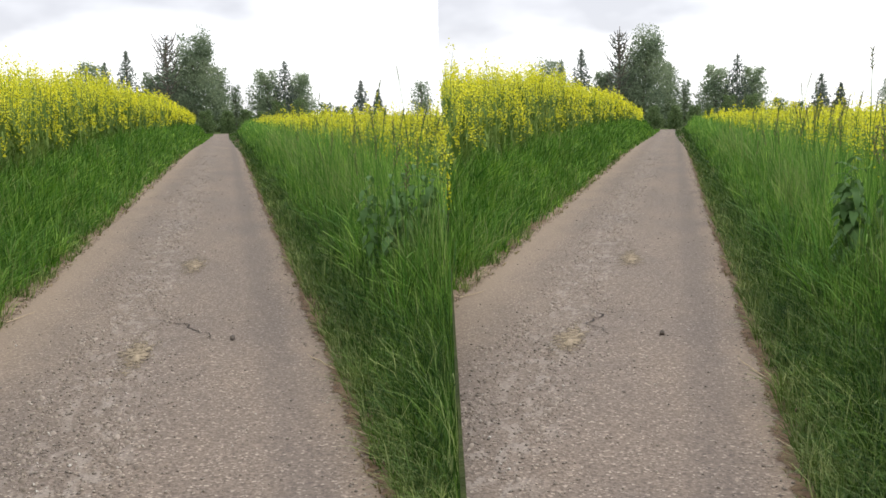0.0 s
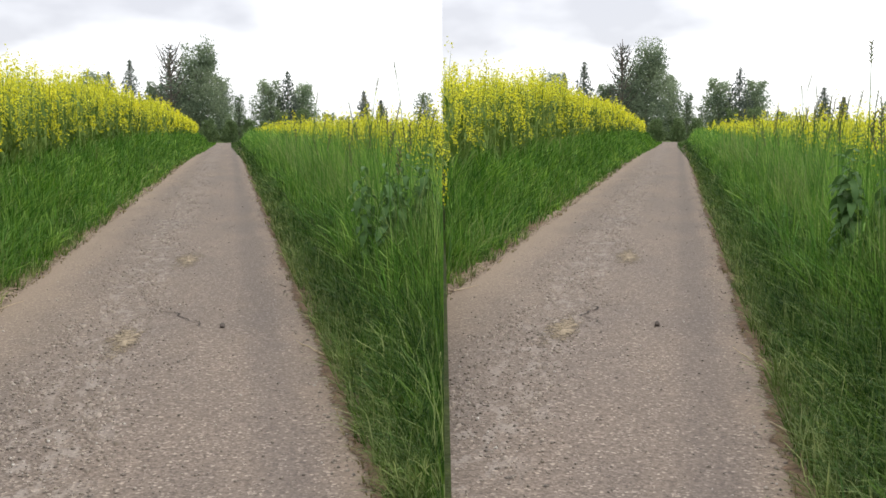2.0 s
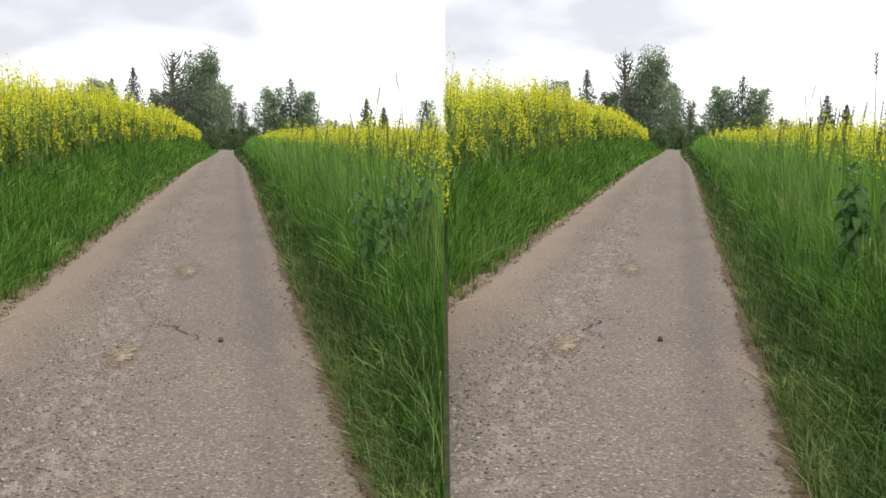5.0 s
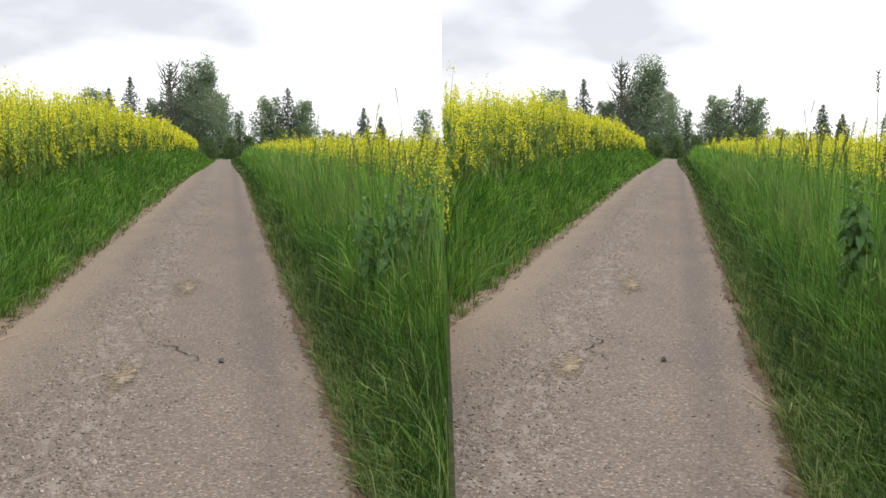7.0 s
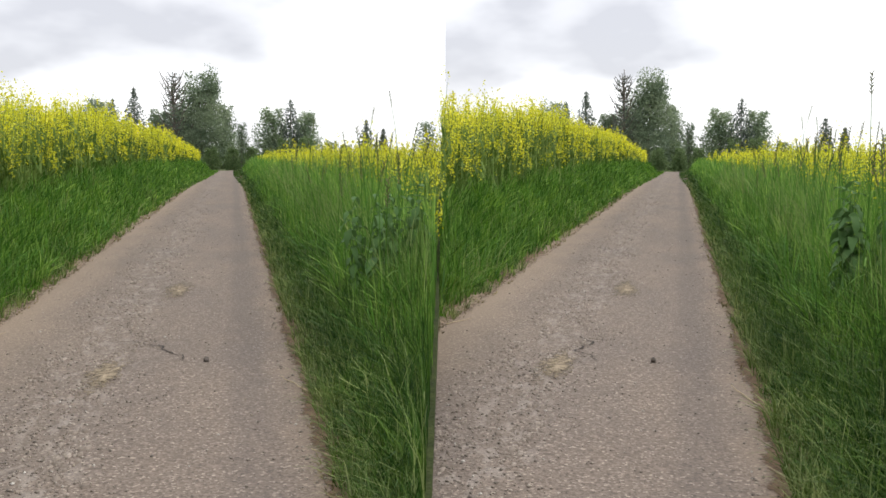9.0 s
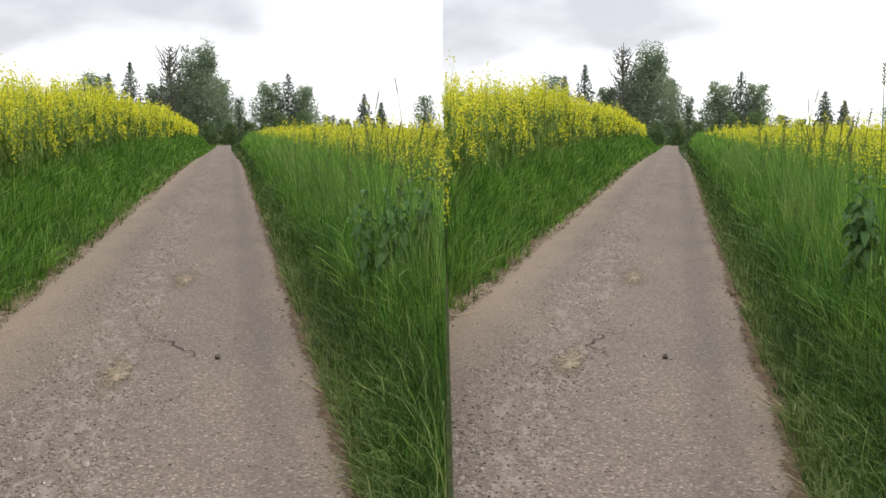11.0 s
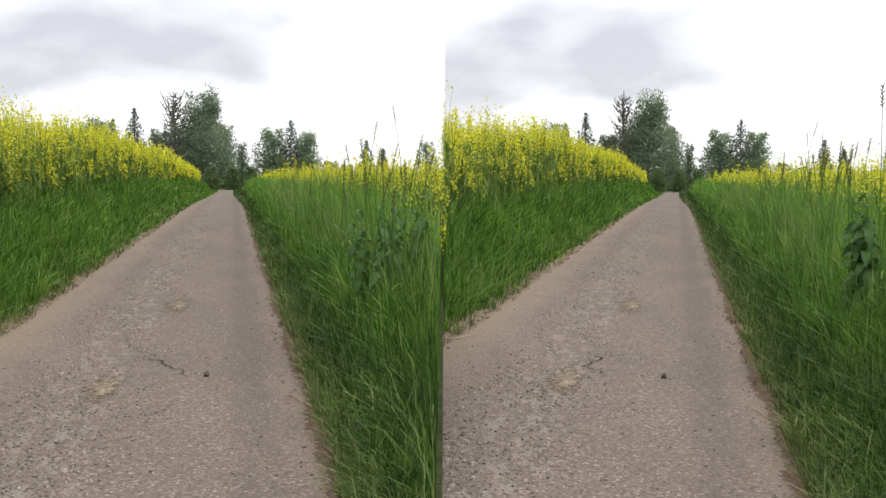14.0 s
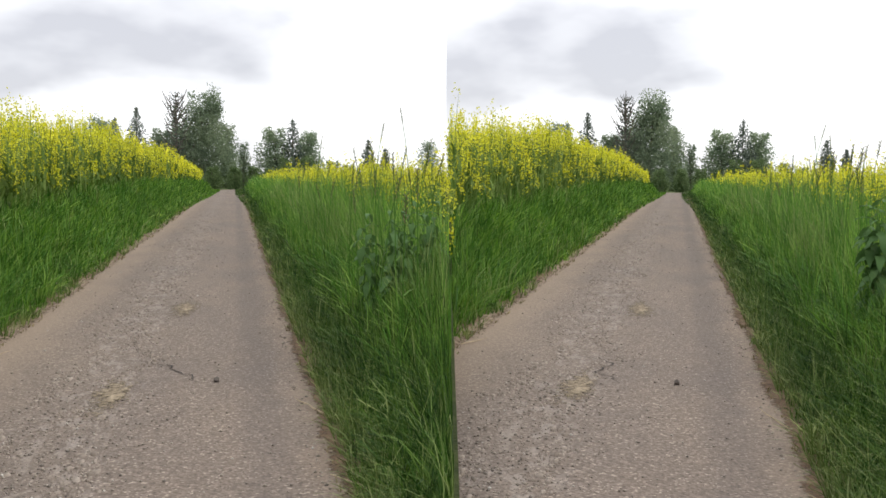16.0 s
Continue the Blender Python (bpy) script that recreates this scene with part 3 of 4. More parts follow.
def outer_field(arm, n, lat0, lat1, a0, a1, tall):
    """The rest of the crop, out to the sides: coarser plants."""
    rng = arm.rng
    lat = lat0 + (lat1 - lat0) * rng.random(n)
    a = a0 + (a1 - a0) * rng.random(n)
    ok = (arm.east(lat, a) > 0.62 * (a + 1.0)) & (arm.east(lat, a) > 0)
    lat, a = lat[ok], a[ok]
    n = len(lat)
    base = np.stack([lat, a, terrain(lat, a)], 1)
    h = tall * (0.75 + 0.35 * rng.random(n))
    green = [blades(base, h, np.full(n, 0.03), rng.random(n) * 6.28, 0.15 * rng.random(n), rng.random(n) * 6.28) for _ in range(2)]
    petals = [flecks(base + np.stack([rng.normal(0, 0.08, n), rng.normal(0, 0.08, n), h - 0.3 * rng.random(n)], 1), 0.06 + 0.05 * rng.random(n), rng) for _ in range(6)]
    place_stuff(arm, "rape_stalks", *join(green), STALK, "dense green stalks and leaves of flowering rape", "crop")
    place_stuff(arm, "rape_flowers", *join(petals), PETAL, "bright yellow rape flowers out in the field", "flowers")


outer_field(ARMS[0], 6500, -15.0, ROAD_L - 0.8, 0.5, 14.0, 1.5)
outer_field(ARMS[1], 6500, ROAD_R + 1.4, 15.0, 0.5, 14.0, 1.45)
grass(ARMS[0], "near_bank_grass", GRASS, 5000, ROAD_L - 1.2, ROAD_L - 0.02, 0.3, 3.2, 0.01, 0.16, 0.5, 0.010, 0.6,
      "lush green grass on the bank where the track forks", 0.4)
grass(ARMS[1], "near_verge_grass", SHADED_VERGE, 5000, ROAD_R + 0.02, ROAD_R + 1.4, 0.3, 2.8, 0.01, 0.16, 0.5, 0.010, 0.6,
      "lush green grass on the verge where the track forks", 0.4)


# ------------------------------------------------------------------ trees
def tube(bm, pts, radii, sides=6):
    rings = []
    for k, p in enumerate(pts):
        d = (pts[min(k + 1, len(pts) - 1)] - pts[max(k - 1, 0)]).normalized()
        x = d.orthogonal().normalized()
        y = d.cross(x)
        rings.append([bm.verts.new(p + (x * math.cos(i * 2 * math.pi / sides) + y * math.sin(i * 2 * math.pi / sides)) * radii[k]) for i in range(sides)])
    for r, s in zip(rings, rings[1:]):
        for i in range(sides):
            bm.faces.new((r[i], r[(i + 1) % sides], s[(i + 1) % sides], s[i]))
    bm.faces.new(rings[-1])


def thing(name, label, category, group=""):
    return tagged(new(name), label, category, group)


def leaf_crown(name, rng, lobes, n, size, material, parent):
    """Leaves in the shells of several uneven lobes, with gaps between them."""
    w = np.array([r[3] * r[3] * r[4] for r in lobes]) ** 0.7
    pick = rng.choice(len(lobes), n, p=w / w.sum())
    L = np.array(lobes)[pick]
    d = rng.normal(size=(n, 3))
    d /= np.linalg.norm(d, axis=1)[:, None]
    rad = rng.random(n) ** 0.34 * (0.86 + 0.2 * np.sin(d[:, 0] * 7 + pick) * np.sin(d[:, 2] * 6 + 2 * pick))
    rad = rad * (1 + 0.08 * rng.normal(size=n))
    c = L[:, :3] + d * rad[:, None] * np.stack([L[:, 3], L[:, 3], L[:, 4]], 1)
    v, f = flecks(c, size * (0.6 + 0.8 * rng.random(n)), rng)
    ob = new(name, fast_mesh(name, v, f, material))
    ob.parent = parent
    return ob


def broadleaf(height, width, seed, material, label, low=0.1, n=3600, feather=0.0):
    rng = np.random.default_rng(seed)
    root = thing("broadleaf_tree", label, "tree", "trees at the end of the track")
    bm = bmesh.new()
    top = Vector((rng.normal(0, 0.2), rng.normal(0, 0.2), height * 0.86))
    tube(bm, [Vector((0, 0, -0.3)), Vector((0.03, 0, height * 0.3)), top * 0.6, top], [height * 0.028, height * 0.02, height * 0.012, 0.03], 7)
    trunk = part("trunk", bm, BARK, root)
    lobes = []
    for k in range(18):
        z = height * (low + (0.88 - low) * (k + 0.5) / 18)
        f = (z / height - low) / (1 - low)
        env = width * 0.5 * (0.80 + 0.30 * math.sin(math.pi * min(1.0, f * 0.9 + 0.15))) * (1 - 0.5 * f ** 2.5)
        a = k * 2.4 + rng.random() * 0.8
        r = env * rng.uniform(0.55, 0.75)
        c = Vector((math.cos(a) * (env - r), math.sin(a) * (env - r), z))
        lobes.append((c.x, c.y, c.z, r, max(0.5, height * 0.13 * rng.uniform(0.9, 1.3))))
        bm = bmesh.new()
        s = Vector((0.02, 0, max(0.3, z - height * 0.14)))
        tube(bm, [s, s.lerp(c, 0.5) + Vector((0, 0, 0.15)), c], [height * 0.010, height * 0.006, 0.02], 5)
        part("limb", bm, BARK, trunk)
    for k in range(5):
        a = rng.random() * 6.283
        r = width * 0.12
        lobes.append((math.cos(a) * width * 0.16, math.sin(a) * width * 0.16, height * (0.84 + 0.10 * rng.random()), r, r * (1.0 + feather)))
    if feather:
        for k in range(7):
            a, d = k * 0.9, width * rng.uniform(0.02, 0.16)
            lobes.append((math.cos(a) * d, math.sin(a) * d, height * rng.uniform(0.94, 1.04), 0.28, height * 0.055))
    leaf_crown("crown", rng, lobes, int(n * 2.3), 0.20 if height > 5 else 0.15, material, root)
    return root


def conifer(height, width, seed, label, bare=0.0):
    """Whorls of drooping boughs round a straight stem; bare: how thin and upturned they are."""
    rng = np.random.default_rng(seed)
    root = thing("conifer_tree", label, "tree", "trees at the end of the track")
    bm = bmesh.new()
    tube(bm, [Vector((0, 0, -0.3)), Vector((0, 0, height * 0.5)), Vector((0, 0, height))], [height * 0.02, height * 0.012, 0.02], 6)
    trunk = part("trunk", bm, BARK, root)
    pts, size = [], []
    tiers = 22 if bare else max(14, int(height * 2.4))
    for k in range(tiers):
        f = (k + 0.4) / tiers
        z = height * (0.1 + 0.88 * f)
        if bare:
            reach = width * 0.40 * (1 - f) ** 0.3 * rng.uniform(0.7, 1.25) + 0.08
        else:
            reach = width * 0.5 * (1 - f) ** 0.8 * rng.uniform(0.7, 1.2) + 0.05
        for j in range(6 if bare else 7):
            a = j * (1.047 if bare else 0.898) + rng.uniform(-0.4, 0.4) + k
            if bare:
                m, drop, loose, big = 4 + int(12 * (1 - f)), 0.75, (0.10, 0.10, 0.12), 0.21
            else:
                # a bough sags along its length and lifts at its tip
                m, drop, loose, big = 10 + int(24 * (1 - f)), rng.uniform(-0.55, -0.2), (0.07, 0.07, 0.10 + 0.06 * (1 - f)), 0.17 + 0.14 * (1 - f)
            t = rng.random(m) ** 0.7
            far = reach * rng.uniform(0.75, 1.1)
            p = np.stack([np.cos(a) * far * t, np.sin(a) * far * t, z + drop * far * t * t], 1) + rng.normal(0, 1, (m, 3)) * np.array(loose)
            pts.append(p)
            size.append(np.full(m, big))
            if bare and j % 2 == 0:
                bm = bmesh.new()
                tube(bm, [Vector((0, 0, z)), Vector((math.cos(a) * reach * 0.6, math.sin(a) * reach * 0.6, z + 0.2 * reach)),
                          Vector((math.cos(a) * reach, math.sin(a) * reach, z + 0.85 * reach))], [0.07, 0.06, 0.03], 4)
                part("bough", bm, BARK, trunk)
    if bare:
        for k in range(7):
            a, r = k * 0.9 + rng.uniform(-0.3, 0.3), rng.uniform(0.5, 2.0)
            foot = Vector((0, 0, height * rng.uniform(0.62, 0.84)))
            tip = Vector((math.cos(a) * r, math.sin(a) * r, height * rng.uniform(0.86, 1.1)))
            bm = bmesh.new()
            tube(bm, [foot, foot.lerp(tip, 0.5) + Vector((math.cos(a), math.sin(a), 0)) * 0.15, tip], [0.09, 0.07, 0.03], 5)
            part("bough", bm, BARK, trunk)
            t = rng.random(18)[:, None]
            pts.append(np.array(foot)[None] * (1 - t) + np.array(tip)[None] * t + rng.normal(0, 0.055, (18, 3)))
            size.append(np.full(18, 0.17))
    c = np.concatenate(pts)
    v, fc = flecks(c, np.concatenate(size) * (0.7 + 0.6 * rng.random(len(c))), rng)
    ob = new("needles", fast_mesh("needles", v, fc, HAZY_NEEDLES))
    ob.parent = root
    return root


def stand(arm, ob, lat, along, dz=-0.12):
    p = arm.m @ Vector((lat, along, 0))
    ob.matrix_world = Matrix.Translation((p.x, p.y, dz)) @ pose(0, 0, 0, 0, 0, (lat * 57 + along * 13) % 360)


for arm in ARMS:
    q = 100 if arm.side < 0 else 300
    stand(arm, broadleaf(8.6, 8.0, q + 1, HAZY_LEAF, "round green broadleaf tree behind the rape field"), -15.4, 118)
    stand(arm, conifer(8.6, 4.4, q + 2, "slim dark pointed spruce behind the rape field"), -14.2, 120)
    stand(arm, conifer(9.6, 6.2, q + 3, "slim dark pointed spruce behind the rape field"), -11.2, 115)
    stand(arm, broadleaf(6.9, 4.6, q + 4, HAZY_LEAF, "small green tree behind the rape field"), -8.3, 113)
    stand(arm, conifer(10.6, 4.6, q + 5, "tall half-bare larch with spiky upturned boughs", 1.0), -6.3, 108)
    stand(arm, broadleaf(10.3, 9.4, q + 6, HAZY_LEAF, "tall dense green broadleaf tree beside the track", 0.02, 11000, 1.2), -3.6, 110)
    stand(arm, broadleaf(7.6, 6.2, q + 15, HAZY_LEAF, "dense green broadleaf tree behind a larch", 0.02, 3000), -6.0, 114)
    stand(arm, broadleaf(8.0, 4.0, q + 7, HAZY_LEAF, "narrow dark green tree at the end of the track", 0.05, 2200), -0.9, 116)
    stand(arm, broadleaf(5.8, 2.4, q + 8, HAZY_LEAF, "slender young poplar at the end of the track", 0.05, 900), 1.1, 118)
    stand(arm, broadleaf(7.5, 5.8, q + 9, PALE_HAZY_LEAF, "pale green broadleaf tree beyond the verge", 0.05), 4.7, 116)
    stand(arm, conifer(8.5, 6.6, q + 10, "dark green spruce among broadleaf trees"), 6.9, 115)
    stand(arm, broadleaf(7.2, 5.2, q + 11, PALE_HAZY_LEAF, "pale green broadleaf tree beside a spruce", 0.05), 8.8, 117)
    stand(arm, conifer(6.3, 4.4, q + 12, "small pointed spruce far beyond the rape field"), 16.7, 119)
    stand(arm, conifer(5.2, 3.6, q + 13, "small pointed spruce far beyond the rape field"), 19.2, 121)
    stand(arm, broadleaf(6.2, 4.2, q + 14, HAZY_LEAF, "small round tree far beyond the rape field", 0.1, 1400), 24.4, 118)
    for k, (lat, a, h, w) in enumerate(((-2.2, 100, 2.4, 2.6), (0.0, 97, 2.4, 2.0), (1.9, 99, 2.5, 2.4), (3.6, 101, 2.2, 2.4), (11.5, 112, 3.4, 3.6), (-12.0, 112, 4.2, 3.4), (-5.5, 104, 3.0, 3.2), (-8.5, 106, 3.4, 3.4), (5.8, 108, 3.6, 3.4), (8.2, 109, 3.8, 3.4), (-0.6, 111, 3.4, 3.0), (13.5, 114, 2.9, 2.8))):
        ob = broadleaf(h, w, q + 20 + k, BUSH_LEAF, "low dense green bush at the end of the track", 0.02, 1300)
        ob.name = "bush"
        ob["category"], ob["group"] = "bush", "bushes at the end of the track"
        stand(arm, ob, lat, a)


# ------------------------------------------------------------------ sandy shoulders and marks on the track
def shoulder(arm, lat0, lat1, seed, material, label, dz=0.0, cover=(1.0, 0.8, 0.45, 0.0)):
    rng = random.Random(seed)
    bm = bmesh.new()
    thin = bm.verts.layers.float.new("thin")
    rows = []
    a = 0.02
    while a < 80:
        w0, w1 = lat0 + rng.uniform(-0.03, 0.03), lat1 + 0.025 * math.sin(a * 2.2 + seed) + rng.uniform(-0.03, 0.03)
        rows.append([bm.verts.new((w0 + (w1 - w0) * k / 3, a, float(terrain(w0 + (w1 - w0) * k / 3, a)) + (0.012, 0.014, 0.010, 0.003)[k] + dz)) for k in range(4)])
        a += 0.15 if a < 15 else 0.6
    for r, q in zip(rows, rows[1:]):
        for k in range(3):
            bm.faces.new((r[k], r[k + 1], q[k + 1], q[k]))
    for r in rows:
        for k, v in enumerate(r):
            v[thin] = cover[k]
    cut(arm, bm)
    ob = link_bm("dirt_shoulder", bm, material)
    ob.matrix_world = arm.m
    tagged(ob, label, "dirt", kind="structure")


def loose_gravel(arm, n):
    """Pebbles of the broken wheel track and of the crumbling edge."""
    rng = arm.rng
    k = int(n * 0.8)
    la, aa = scatter(rng, k, 0, 1, 3.2, 40, 1.6)
    lat = -0.92 + 0.26 * rng.normal(size=k) + 0.12 * np.sin(aa * 1.1)
    lb, ab = scatter(rng, n - k, ROAD_R - 0.16, ROAD_R + 0.1, 3.0, 30, 1.6)
    lat, a = np.concatenate([lat, lb]), np.concatenate([aa, ab])
    big = np.ones(len(lat))
    patchy = np.sin(a * 1.3 + 1.0) + np.sin(a * 3.1 + lat * 6) > -0.5
    # strays all over the track, a few of them white
    lc, ac = scatter(rng, 1500, ROAD_L + 0.2, ROAD_R - 0.05, 3.0, 26, 1.5)
    lat, a = np.concatenate([lat, lc]), np.concatenate([a, ac])
    big, patchy = np.concatenate([big, np.full(1500, 0.95)]), np.concatenate([patchy, np.ones(1500, bool)])
    ok = on_side(arm, lat, a) & (lat < ROAD_R + 0.1) & patchy
    lat, a, big = lat[ok], a[ok], big[ok]
    n = len(lat)
    r = big * (0.003 + 0.009 * rng.random(n) ** 2.8) * np.maximum(1, a / 9) ** 0.5
    c = np.stack([lat, a, terrain(lat, a) + r * 0.3], 1)
    octa = np.array([[1, 0, 0], [0, 1, 0], [-1, 0, 0], [0, -1, 0], [0, 0, 0.8], [0, 0, -0.8]], float)
    jit = 0.7 + 0.6 * rng.random((n, 6, 1))
    yaw = rng.random(n) * 6.28
    v = octa[None] * jit * r[:, None, None]
    x = v[..., 0] * np.cos(yaw)[:, None] - v[..., 1] * np.sin(yaw)[:, None]
    y = v[..., 0] * np.sin(yaw)[:, None] + v[..., 1] * np.cos(yaw)[:, None]
    v = np.stack([x, y, v[..., 2]], 2) + c[:, None]
    o = (np.arange(n) * 6)[:, None]
    f = [o + np.array([t]) for t in ([0, 1, 4], [1, 2, 4], [2, 3, 4], [3, 0, 4], [1, 0, 5], [2, 1, 5], [3, 2, 5], [0, 3, 5])]
    place_stuff(arm, "loose_gravel", v.reshape(-1, 3), f, GRAVEL, "pale loose gravel in the broken wheel track", "gravel")


def crust_flakes(arm, n):
    """Crumbled flakes of surfacing along the two rims of the broken wheel track."""
    rng = arm.rng
    _, a = scatter(rng, n, 0, 1, 3.2, 34.0, 1.5)
    rim = np.where(rng.random(n) < 0.5, -0.24, 0.16) + 0.10 * np.sin(a * 1.9) + 0.06 * np.sin(a * 5.1 + 1.0)
    lat = -0.95 + rim + rng.normal(0, 0.045, n)
    ok = on_side(arm, lat, a) & (np.sin(a * 1.1) + 0.8 * np.sin(a * 2.7 + 2.0) + rng.normal(0, 0.5, n) > -0.3)
    lat, a = lat[ok], a[ok]
    n = len(lat)
    r = (0.004 + 0.022 * rng.random(n) ** 3.0) * np.maximum(1, a / 9) ** 0.5
    ang = np.linspace(0, 2 * np.pi, 6, endpoint=False)[None] + rng.normal(0, 0.25, (n, 6))
    reach = r[:, None] * (0.55 + 0.75 * rng.random((n, 6)))
    z = terrain(lat, a)
    x, y = lat[:, None] + np.cos(ang) * reach * 0.8, a[:, None] + np.sin(ang) * reach * 1.35
    low = np.stack([x, y, np.repeat((z - 0.002)[:, None], 6, 1)], 2)
    top = np.stack([lat[:, None] + (x - lat[:, None]) * 0.75, a[:, None] + (y - a[:, None]) * 0.75, np.repeat((z + 0.004 + r * 0.22)[:, None], 6, 1)], 2)
    o = (np.arange(n) * 12)[:, None]
    f = [o + np.array([[i, (i + 1) % 6, 6 + (i + 1) % 6, 6 + i]]) for i in range(6)] + [o + np.array([[6, 7, 8, 9]]), o + np.array([[6, 9, 10, 11]])]
    place_stuff(arm, "crust_flakes", np.concatenate([low, top], 1).reshape(-1, 3), f, CRUST, "pale crumbled flakes along the broken wheel track", "rubble")


def sand_patch(arm, lat, along, wide, deep, seed, material, label, group):
    """Sand washed over the asphalt: a low heap with a torn outline."""
    rng = random.Random(seed)
    bm = bmesh.new()
    thin = bm.verts.layers.float.new("thin")
    n, rings = 48, 6
    ph = [rng.uniform(0, 6.28) for _ in range(6)]
    height = 0.009
    top = bm.verts.new((0, 0, height + 0.002))
    top[thin] = 0.56
    last = None
    for k in range(1, rings + 1):
        f = k / rings
        ring = []
        for i in range(n):
            t = i * 2 * math.pi / n
            tear = 0.20 * math.sin(2 * t + ph[0]) + 0.15 * math.sin(3 * t + ph[1]) + 0.11 * math.sin(5 * t + ph[2]) + 0.06 * math.sin(9 * t + ph[3]) + rng.uniform(-0.04, 0.04)
            r = f * (1 + tear * f)
            z = height * (1 - f * f) + 0.003 * math.sin(7 * f + 4 * t + ph[4]) * (1 - f) + 0.003
            ring.append(bm.verts.new((math.cos(t) * r * wide / 2, math.sin(t) * r * deep / 2, z)))
            ring[-1][thin] = 0.56 * (1 - f ** 1.3)
        for i in range(n):
            if last is None:
                bm.faces.new((top, ring[i], ring[(i + 1) % n]))
            else:
                bm.faces.new((last[i], ring[i], ring[(i + 1) % n], last[(i + 1) % n]))
        last = ring
    ob = link_bm("sand_patch", bm, material)
    ob.matrix_world = arm.m @ pose(lat, along, float(terrain(lat, along)))
    tagged(ob, label, "sand", group)


def crack(arm, lat, along, length, heading, seed):
    rng = random.Random(seed)
    bm = bmesh.new()
    p, last, h = Vector((0, 0, 0)), None, math.radians(heading)
    steps = int(length / 0.035)
    for k in range(steps + 1):
        w = 0.007 * math.sin(math.pi * (k + 0.3) / (steps + 0.6)) * rng.uniform(0.5, 1.3) + 0.001
        d = Vector((math.cos(h), math.sin(h), 0))
        nrm = Vector((-d.y, d.x, 0))
        z = float(terrain(lat + p.x, along + p.y)) + 0.006
        pair = (bm.verts.new((p.x + nrm.x * w, p.y + nrm.y * w, z)), bm.verts.new((p.x - nrm.x * w, p.y - nrm.y * w, z)))
        if last:
            bm.faces.new((last[0], last[1], pair[1], pair[0]))
        last = pair
        p += d * 0.035
        h += rng.uniform(-1.1, 1.1)
        h += (math.radians(heading) - h) * 0.3
    ob = link_bm("road_crack", bm, CRACK)
    ob.matrix_world = arm.m @ pose(lat, along, 0)
    tagged(ob, "thin dark crack across the worn asphalt", "crack", kind="structure")


def clod(arm, lat, along, seed):
    rng = random.Random(seed)
    bm = bmesh.new()
    bmesh.ops.create_icosphere(bm, subdivisions=2, radius=0.028)
    for v in bm.verts:
        v.co *= rng.uniform(0.8, 1.15)
        v.co.x *= 0.7
        v.co.z = max(-0.01, v.co.z * 0.9) + 0.012 * (v.co.y > 0)
    ob = link_bm("earth_clod", bm, CLOD)
    ob.matrix_world = arm.m @ pose(lat, along, float(terrain(lat, along)) + 0.01, 0, 0, rng.uniform(0, 360))
    tagged(ob, "small dark clod of earth lying on the asphalt", "clod", "clods on the track")


def dry_stick(arm, lat, along, length, yaw, seed):
    rng = random.Random(seed)
    bm = bmesh.new()
    pts = [Vector((0, length * k / 4, 0.012 + rng.uniform(0, 0.012))) + Vector((rng.uniform(-0.01, 0.01), 0, 0)) for k in range(5)]
    tube(bm, pts, [0.004, 0.0045, 0.004, 0.003, 0.002], 5)
    ob = link_bm("dry_stalk", bm, STICK)
    ob.matrix_world = arm.m @ pose(lat, along, float(terrain(lat, along)), 0, 0, yaw)
    tagged(ob, "pale dry plant stalk lying at the road edge", "stalk", "dry stalks on the track")


# ------------------------------------------------------------------ single plants on the verge
def leaf_mesh(name, length, width, droop, seed, material):
    """A broad pointed leaf with a raised midrib and wavy edges."""
    rng = random.Random(seed)
    bm = bmesh.new()
    rows = []
    for k in range(7):
        s = k / 6
        w = width * 0.5 * math.sin(math.pi * (0.12 + 0.88 * s)) ** 0.8 * (1 - 0.25 * s) if k < 6 else 0.002
        y, z = length * s * (1 - 0.25 * droop * s), -length * droop * s * s * 0.7
        wav = rng.uniform(-0.01, 0.01)
        rows.append([bm.verts.new((-w, y, z + 0.10 * w + wav)), bm.verts.new((0, y, z - 0.12 * w)), bm.verts.new((w, y, z + 0.10 * w - wav))])
    for r, q in zip(rows, rows[1:]):
        for k in range(2):
            bm.faces.new((r[k], r[k + 1], q[k + 1], q[k]))
    me = bpy.data.meshes.new(name)
    bm.to_mesh(me)
    bm.free()
    me.materials.append(material)
    for p in me.polygons:
        p.use_smooth = True
    return me


WEED_LEAVES = [leaf_mesh("leaf", 0.20, 0.088, 0.8, 1, WEED_LEAF), leaf_mesh("leaf", 0.16, 0.068, 0.9, 2, WEED_LEAF), leaf_mesh("leaf", 0.10, 0.042, 0.5, 3, WEED_LEAF)]


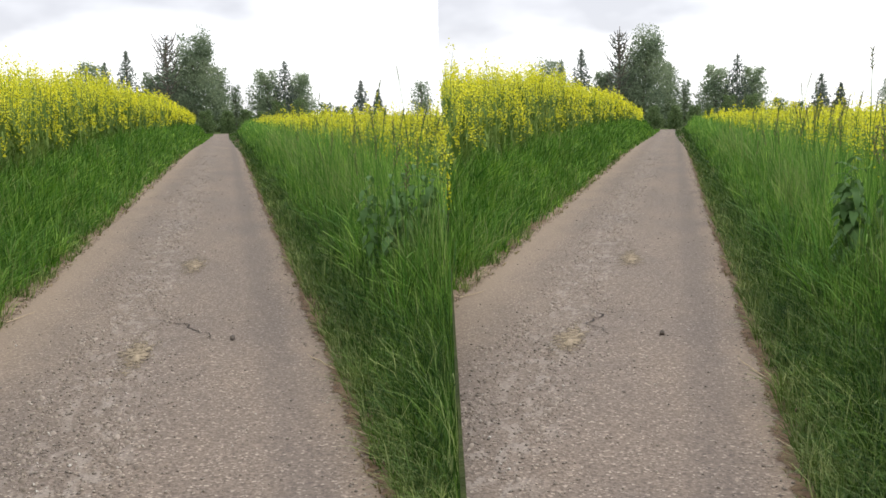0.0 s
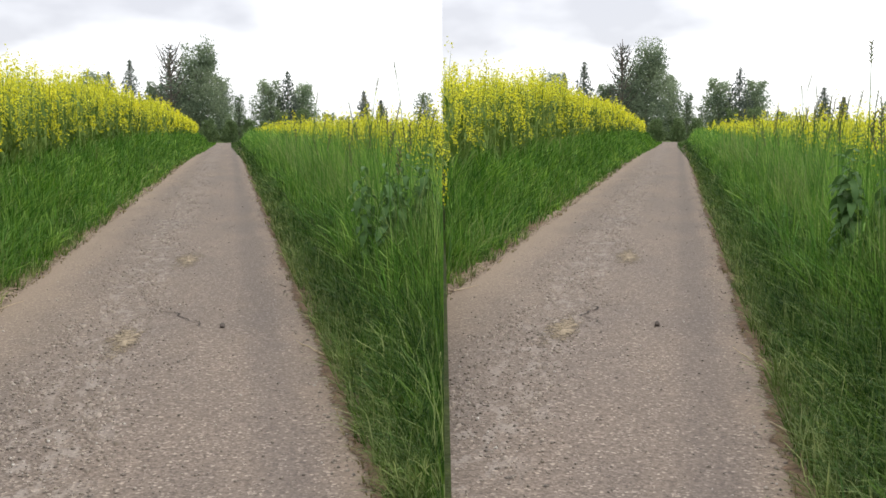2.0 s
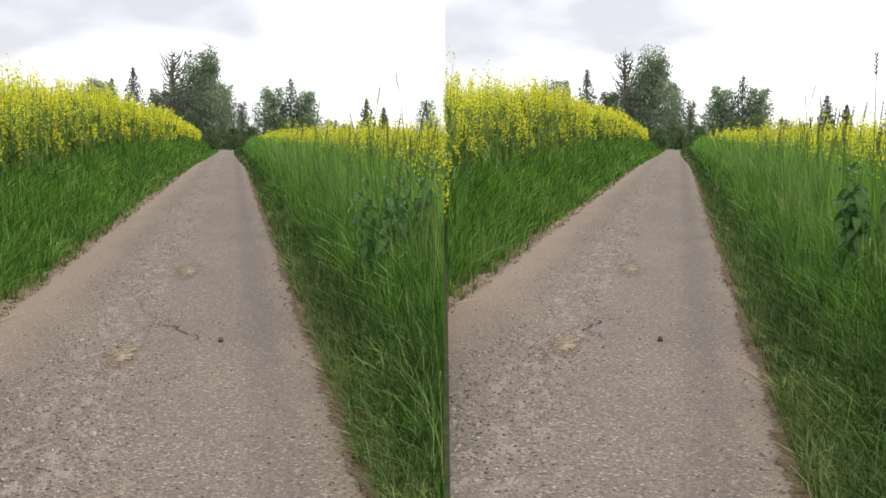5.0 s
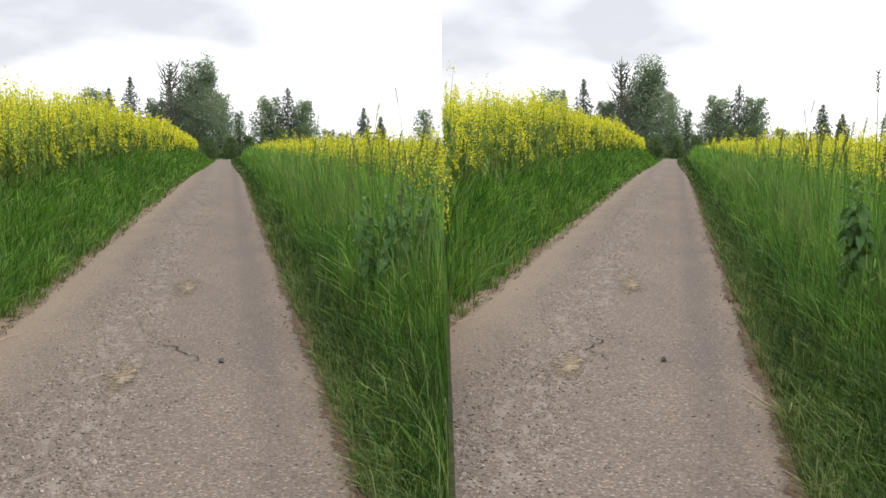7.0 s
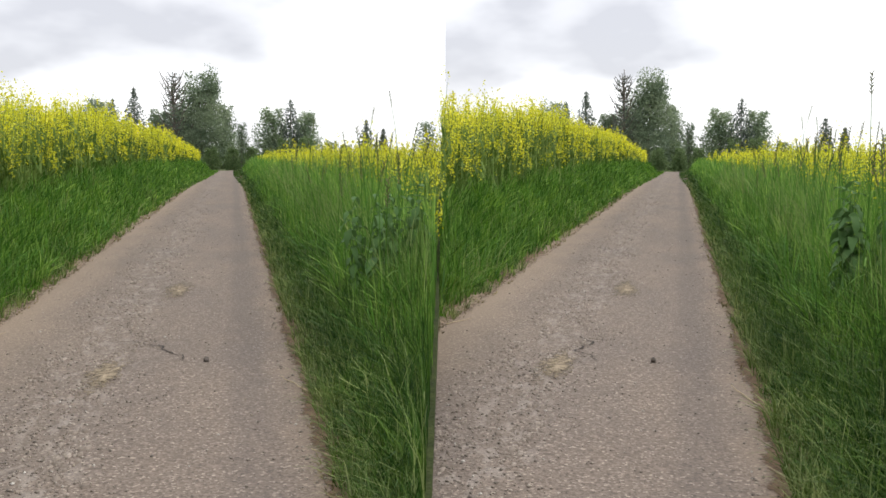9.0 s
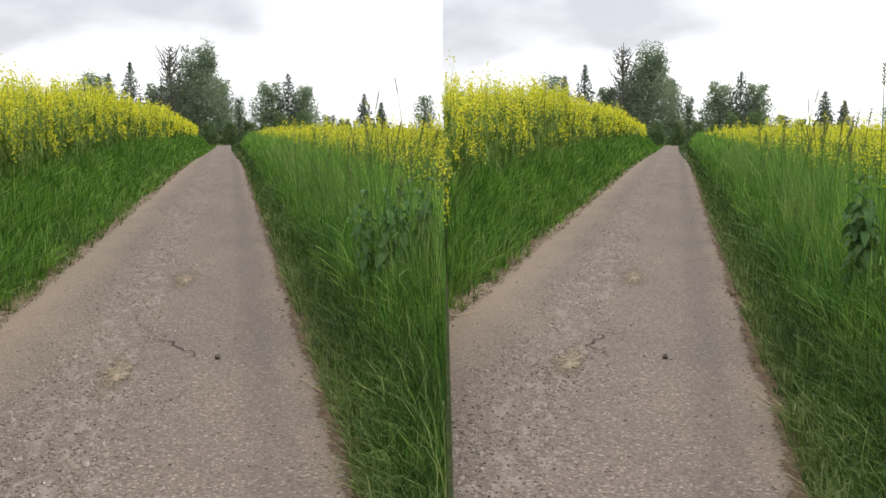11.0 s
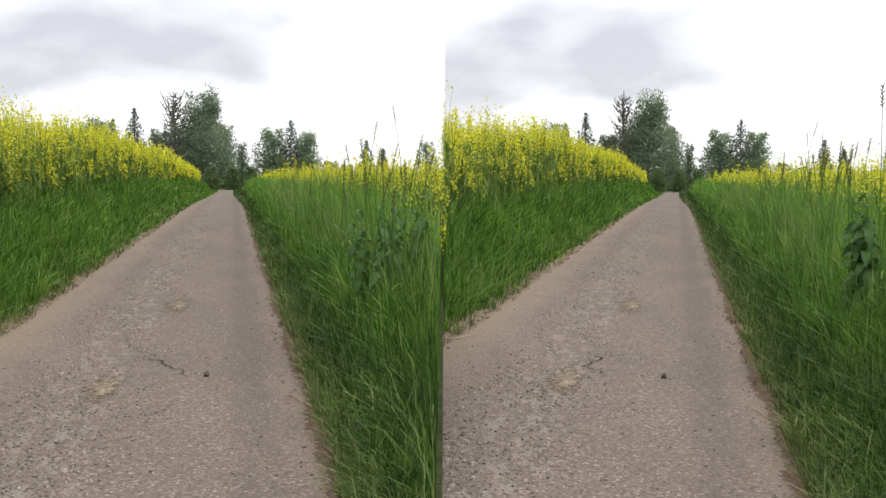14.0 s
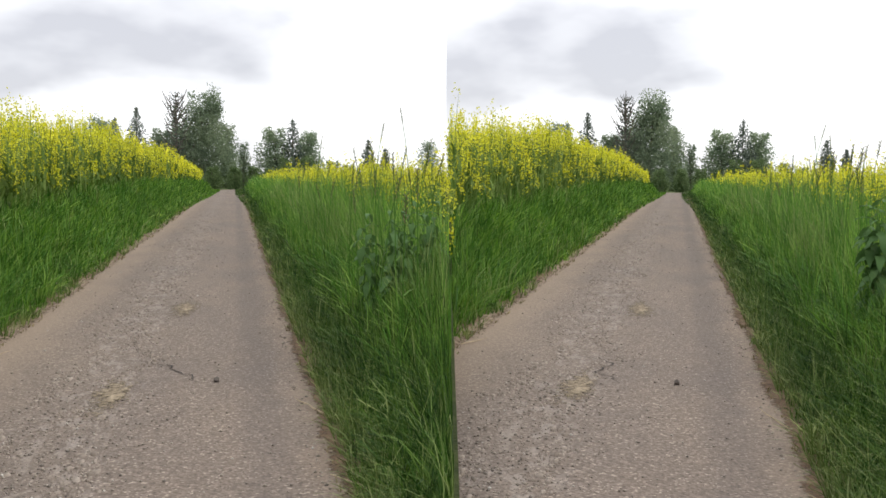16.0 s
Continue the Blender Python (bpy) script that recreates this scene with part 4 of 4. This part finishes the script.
def leafy_weed(arm, lat, along, height, stems, seed):
    """A nettle-like clump of upright stems with drooping pointed leaves."""
    rng = random.Random(seed)
    root = thing("leafy_weed", "dark green leafy weed with broad drooping leaves in the verge", "plant", "weeds on the verge")
    for k in range(stems):
        a, r = rng.uniform(0, 6.28), rng.uniform(0.02, 0.2)
        h = height * rng.uniform(0.7, 1.0)
        foot = Vector((math.cos(a) * r, math.sin(a) * r, -0.02))
        tip = foot + Vector((math.cos(a) * 0.12, math.sin(a) * 0.12, h))
        bm = bmesh.new()
        tube(bm, [foot, foot.lerp(tip, 0.5) + Vector((0.01, 0, 0)), tip], [0.006, 0.005, 0.002], 5)
        stem = part("stem", bm, WEED_LEAF, root)
        for j in range(11):
            s = 0.2 + 0.8 * j / 10
            p = foot.lerp(tip, s)
            for side in (0, 180):
                ob = new("leaf", WEED_LEAVES[0 if s < 0.6 else 1 if s < 0.85 else 2])
                ob.parent = stem
                ob.matrix_local = Matrix.Translation(p) @ pose(0, 0, 0, rng.uniform(-35, 10), 0, side + j * 90 + rng.uniform(-25, 25)) @ Matrix.Scale(rng.uniform(0.8, 1.2), 4)
    p = arm.m @ Vector((lat, along, float(terrain(lat, along))))
    root.matrix_world = Matrix.Translation(p)


def seed_stalk(arm, lat, along, height, seed, heavy=0.0):
    """One tall grass stalk with a nodding, feathery head."""
    rng = random.Random(seed)
    root = thing("grass_stalk", "tall thin grass stalk with a feathery seed head", "grass stalk", "tall stalks on the verge")
    lean = Vector((rng.uniform(-0.08, 0.08), rng.uniform(-0.08, 0.08), 0))
    pts = [Vector((0, 0, -0.02)), Vector((0, 0, height * 0.4)) + lean * 0.3, Vector((0, 0, height * 0.8)) + lean * height, Vector((0, 0, height)) + lean * height * 1.7]
    bm = bmesh.new()
    tube(bm, pts, [0.005, 0.0045, 0.0036, 0.0028], 5)
    stalk = part("stalk", bm, STEM, root)
    bm = bmesh.new()
    d = (pts[3] - pts[2]).normalized()
    for k in range(16):
        p = pts[3] - d * (0.012 * k)
        a = k * 2.4
        q = p + Vector((math.cos(a) * (0.012 + heavy * 0.010), math.sin(a) * (0.012 + heavy * 0.010), 0.02 + heavy * 0.008))
        tube(bm, [p, (p + q) / 2, q], [0.002, 0.0055, 0.0015], 4)
    part("seed_head", bm, SEED, root, "pale brown seed head")
    for k in range(2):
        bm = bmesh.new()
        a = rng.uniform(0, 6.28)
        base = pts[0].lerp(pts[2], 0.3 + 0.3 * k)
        w = Vector((-math.sin(a), math.cos(a), 0)) * 0.006
        prev = None
        for j in range(6):
            s = j / 5
            p = base + Vector((math.cos(a) * 0.28 * s, math.sin(a) * 0.28 * s, 0.22 * s - 0.30 * s * s))
            pair = (bm.verts.new(p - w * (1 - s) - w * 0.05), bm.verts.new(p + w * (1 - s) + w * 0.05))
            if prev:
                bm.faces.new((prev[0], prev[1], pair[1], pair[0]))
            prev = pair
        part("blade", bm, STEM, stalk)
    p = arm.m @ Vector((lat, along, float(terrain(lat, along))))
    root.matrix_world = Matrix.Translation(p)


for arm in ARMS:
    q = 50 if arm.side < 0 else 70
    shoulder(arm, ROAD_L - 0.30, ROAD_L + 0.20, q, SAND, "strip of bare sandy dirt along the edge of the track")
    shoulder(arm, ROAD_L - 0.24, ROAD_L + 0.07, q + 40, BROWN_DIRT, "thin line of brown litter at the foot of the bank", 0.006)
    shoulder(arm, ROAD_R + 0.22, ROAD_R - 0.14, q + 1, BROWN_DIRT, "narrow strip of brown dirt along the verge", 0.0, (1.0, 0.85, 0.54, 0.0))
    loose_gravel(arm, 6500)
    for k, (lat, a, wide, deep) in enumerate(((-0.80, 6.3, 0.50, 2.0), (-0.55, 10.2, 0.56, 2.6))):
        sand_patch(arm, lat, a, wide, deep, q + 2 + 3 * k, YELLOW_SAND, "patch of pale yellow sand washed over the asphalt", "sand patches on the track")
    crust_flakes(arm, 4200)
    crack(arm, -0.95, 7.5, 1.3, -56, q + 5)
    clod(arm, -0.16, 6.6, q + 7)
    dry_stick(arm, ROAD_R - 0.02, 5.6, 0.42, 18, q + 9)
    dry_stick(arm, ROAD_L + 0.05, 7.6, 0.35, -25, q + 10)
    dry_stick(arm, ROAD_R + 0.06, 4.2, 0.28, 30, q + 11)
    leafy_weed(arm, 1.20 if arm.side < 0 else 1.42, 7.4, 1.12, 12, q + 12)
    rng = random.Random(q + 14)
    for k in range(44):
        lat, a = rng.uniform(0.95, 2.3), rng.uniform(5.5, 15.0)
        if arm.east(lat, a) < 0.2:
            continue
        seed_stalk(arm, lat, a, rng.uniform(1.15, 1.6) if k % 12 or a < 7.5 else rng.uniform(1.72, 1.98), q * 10 + k, rng.choice((0.0, 0.0, 1.0)))
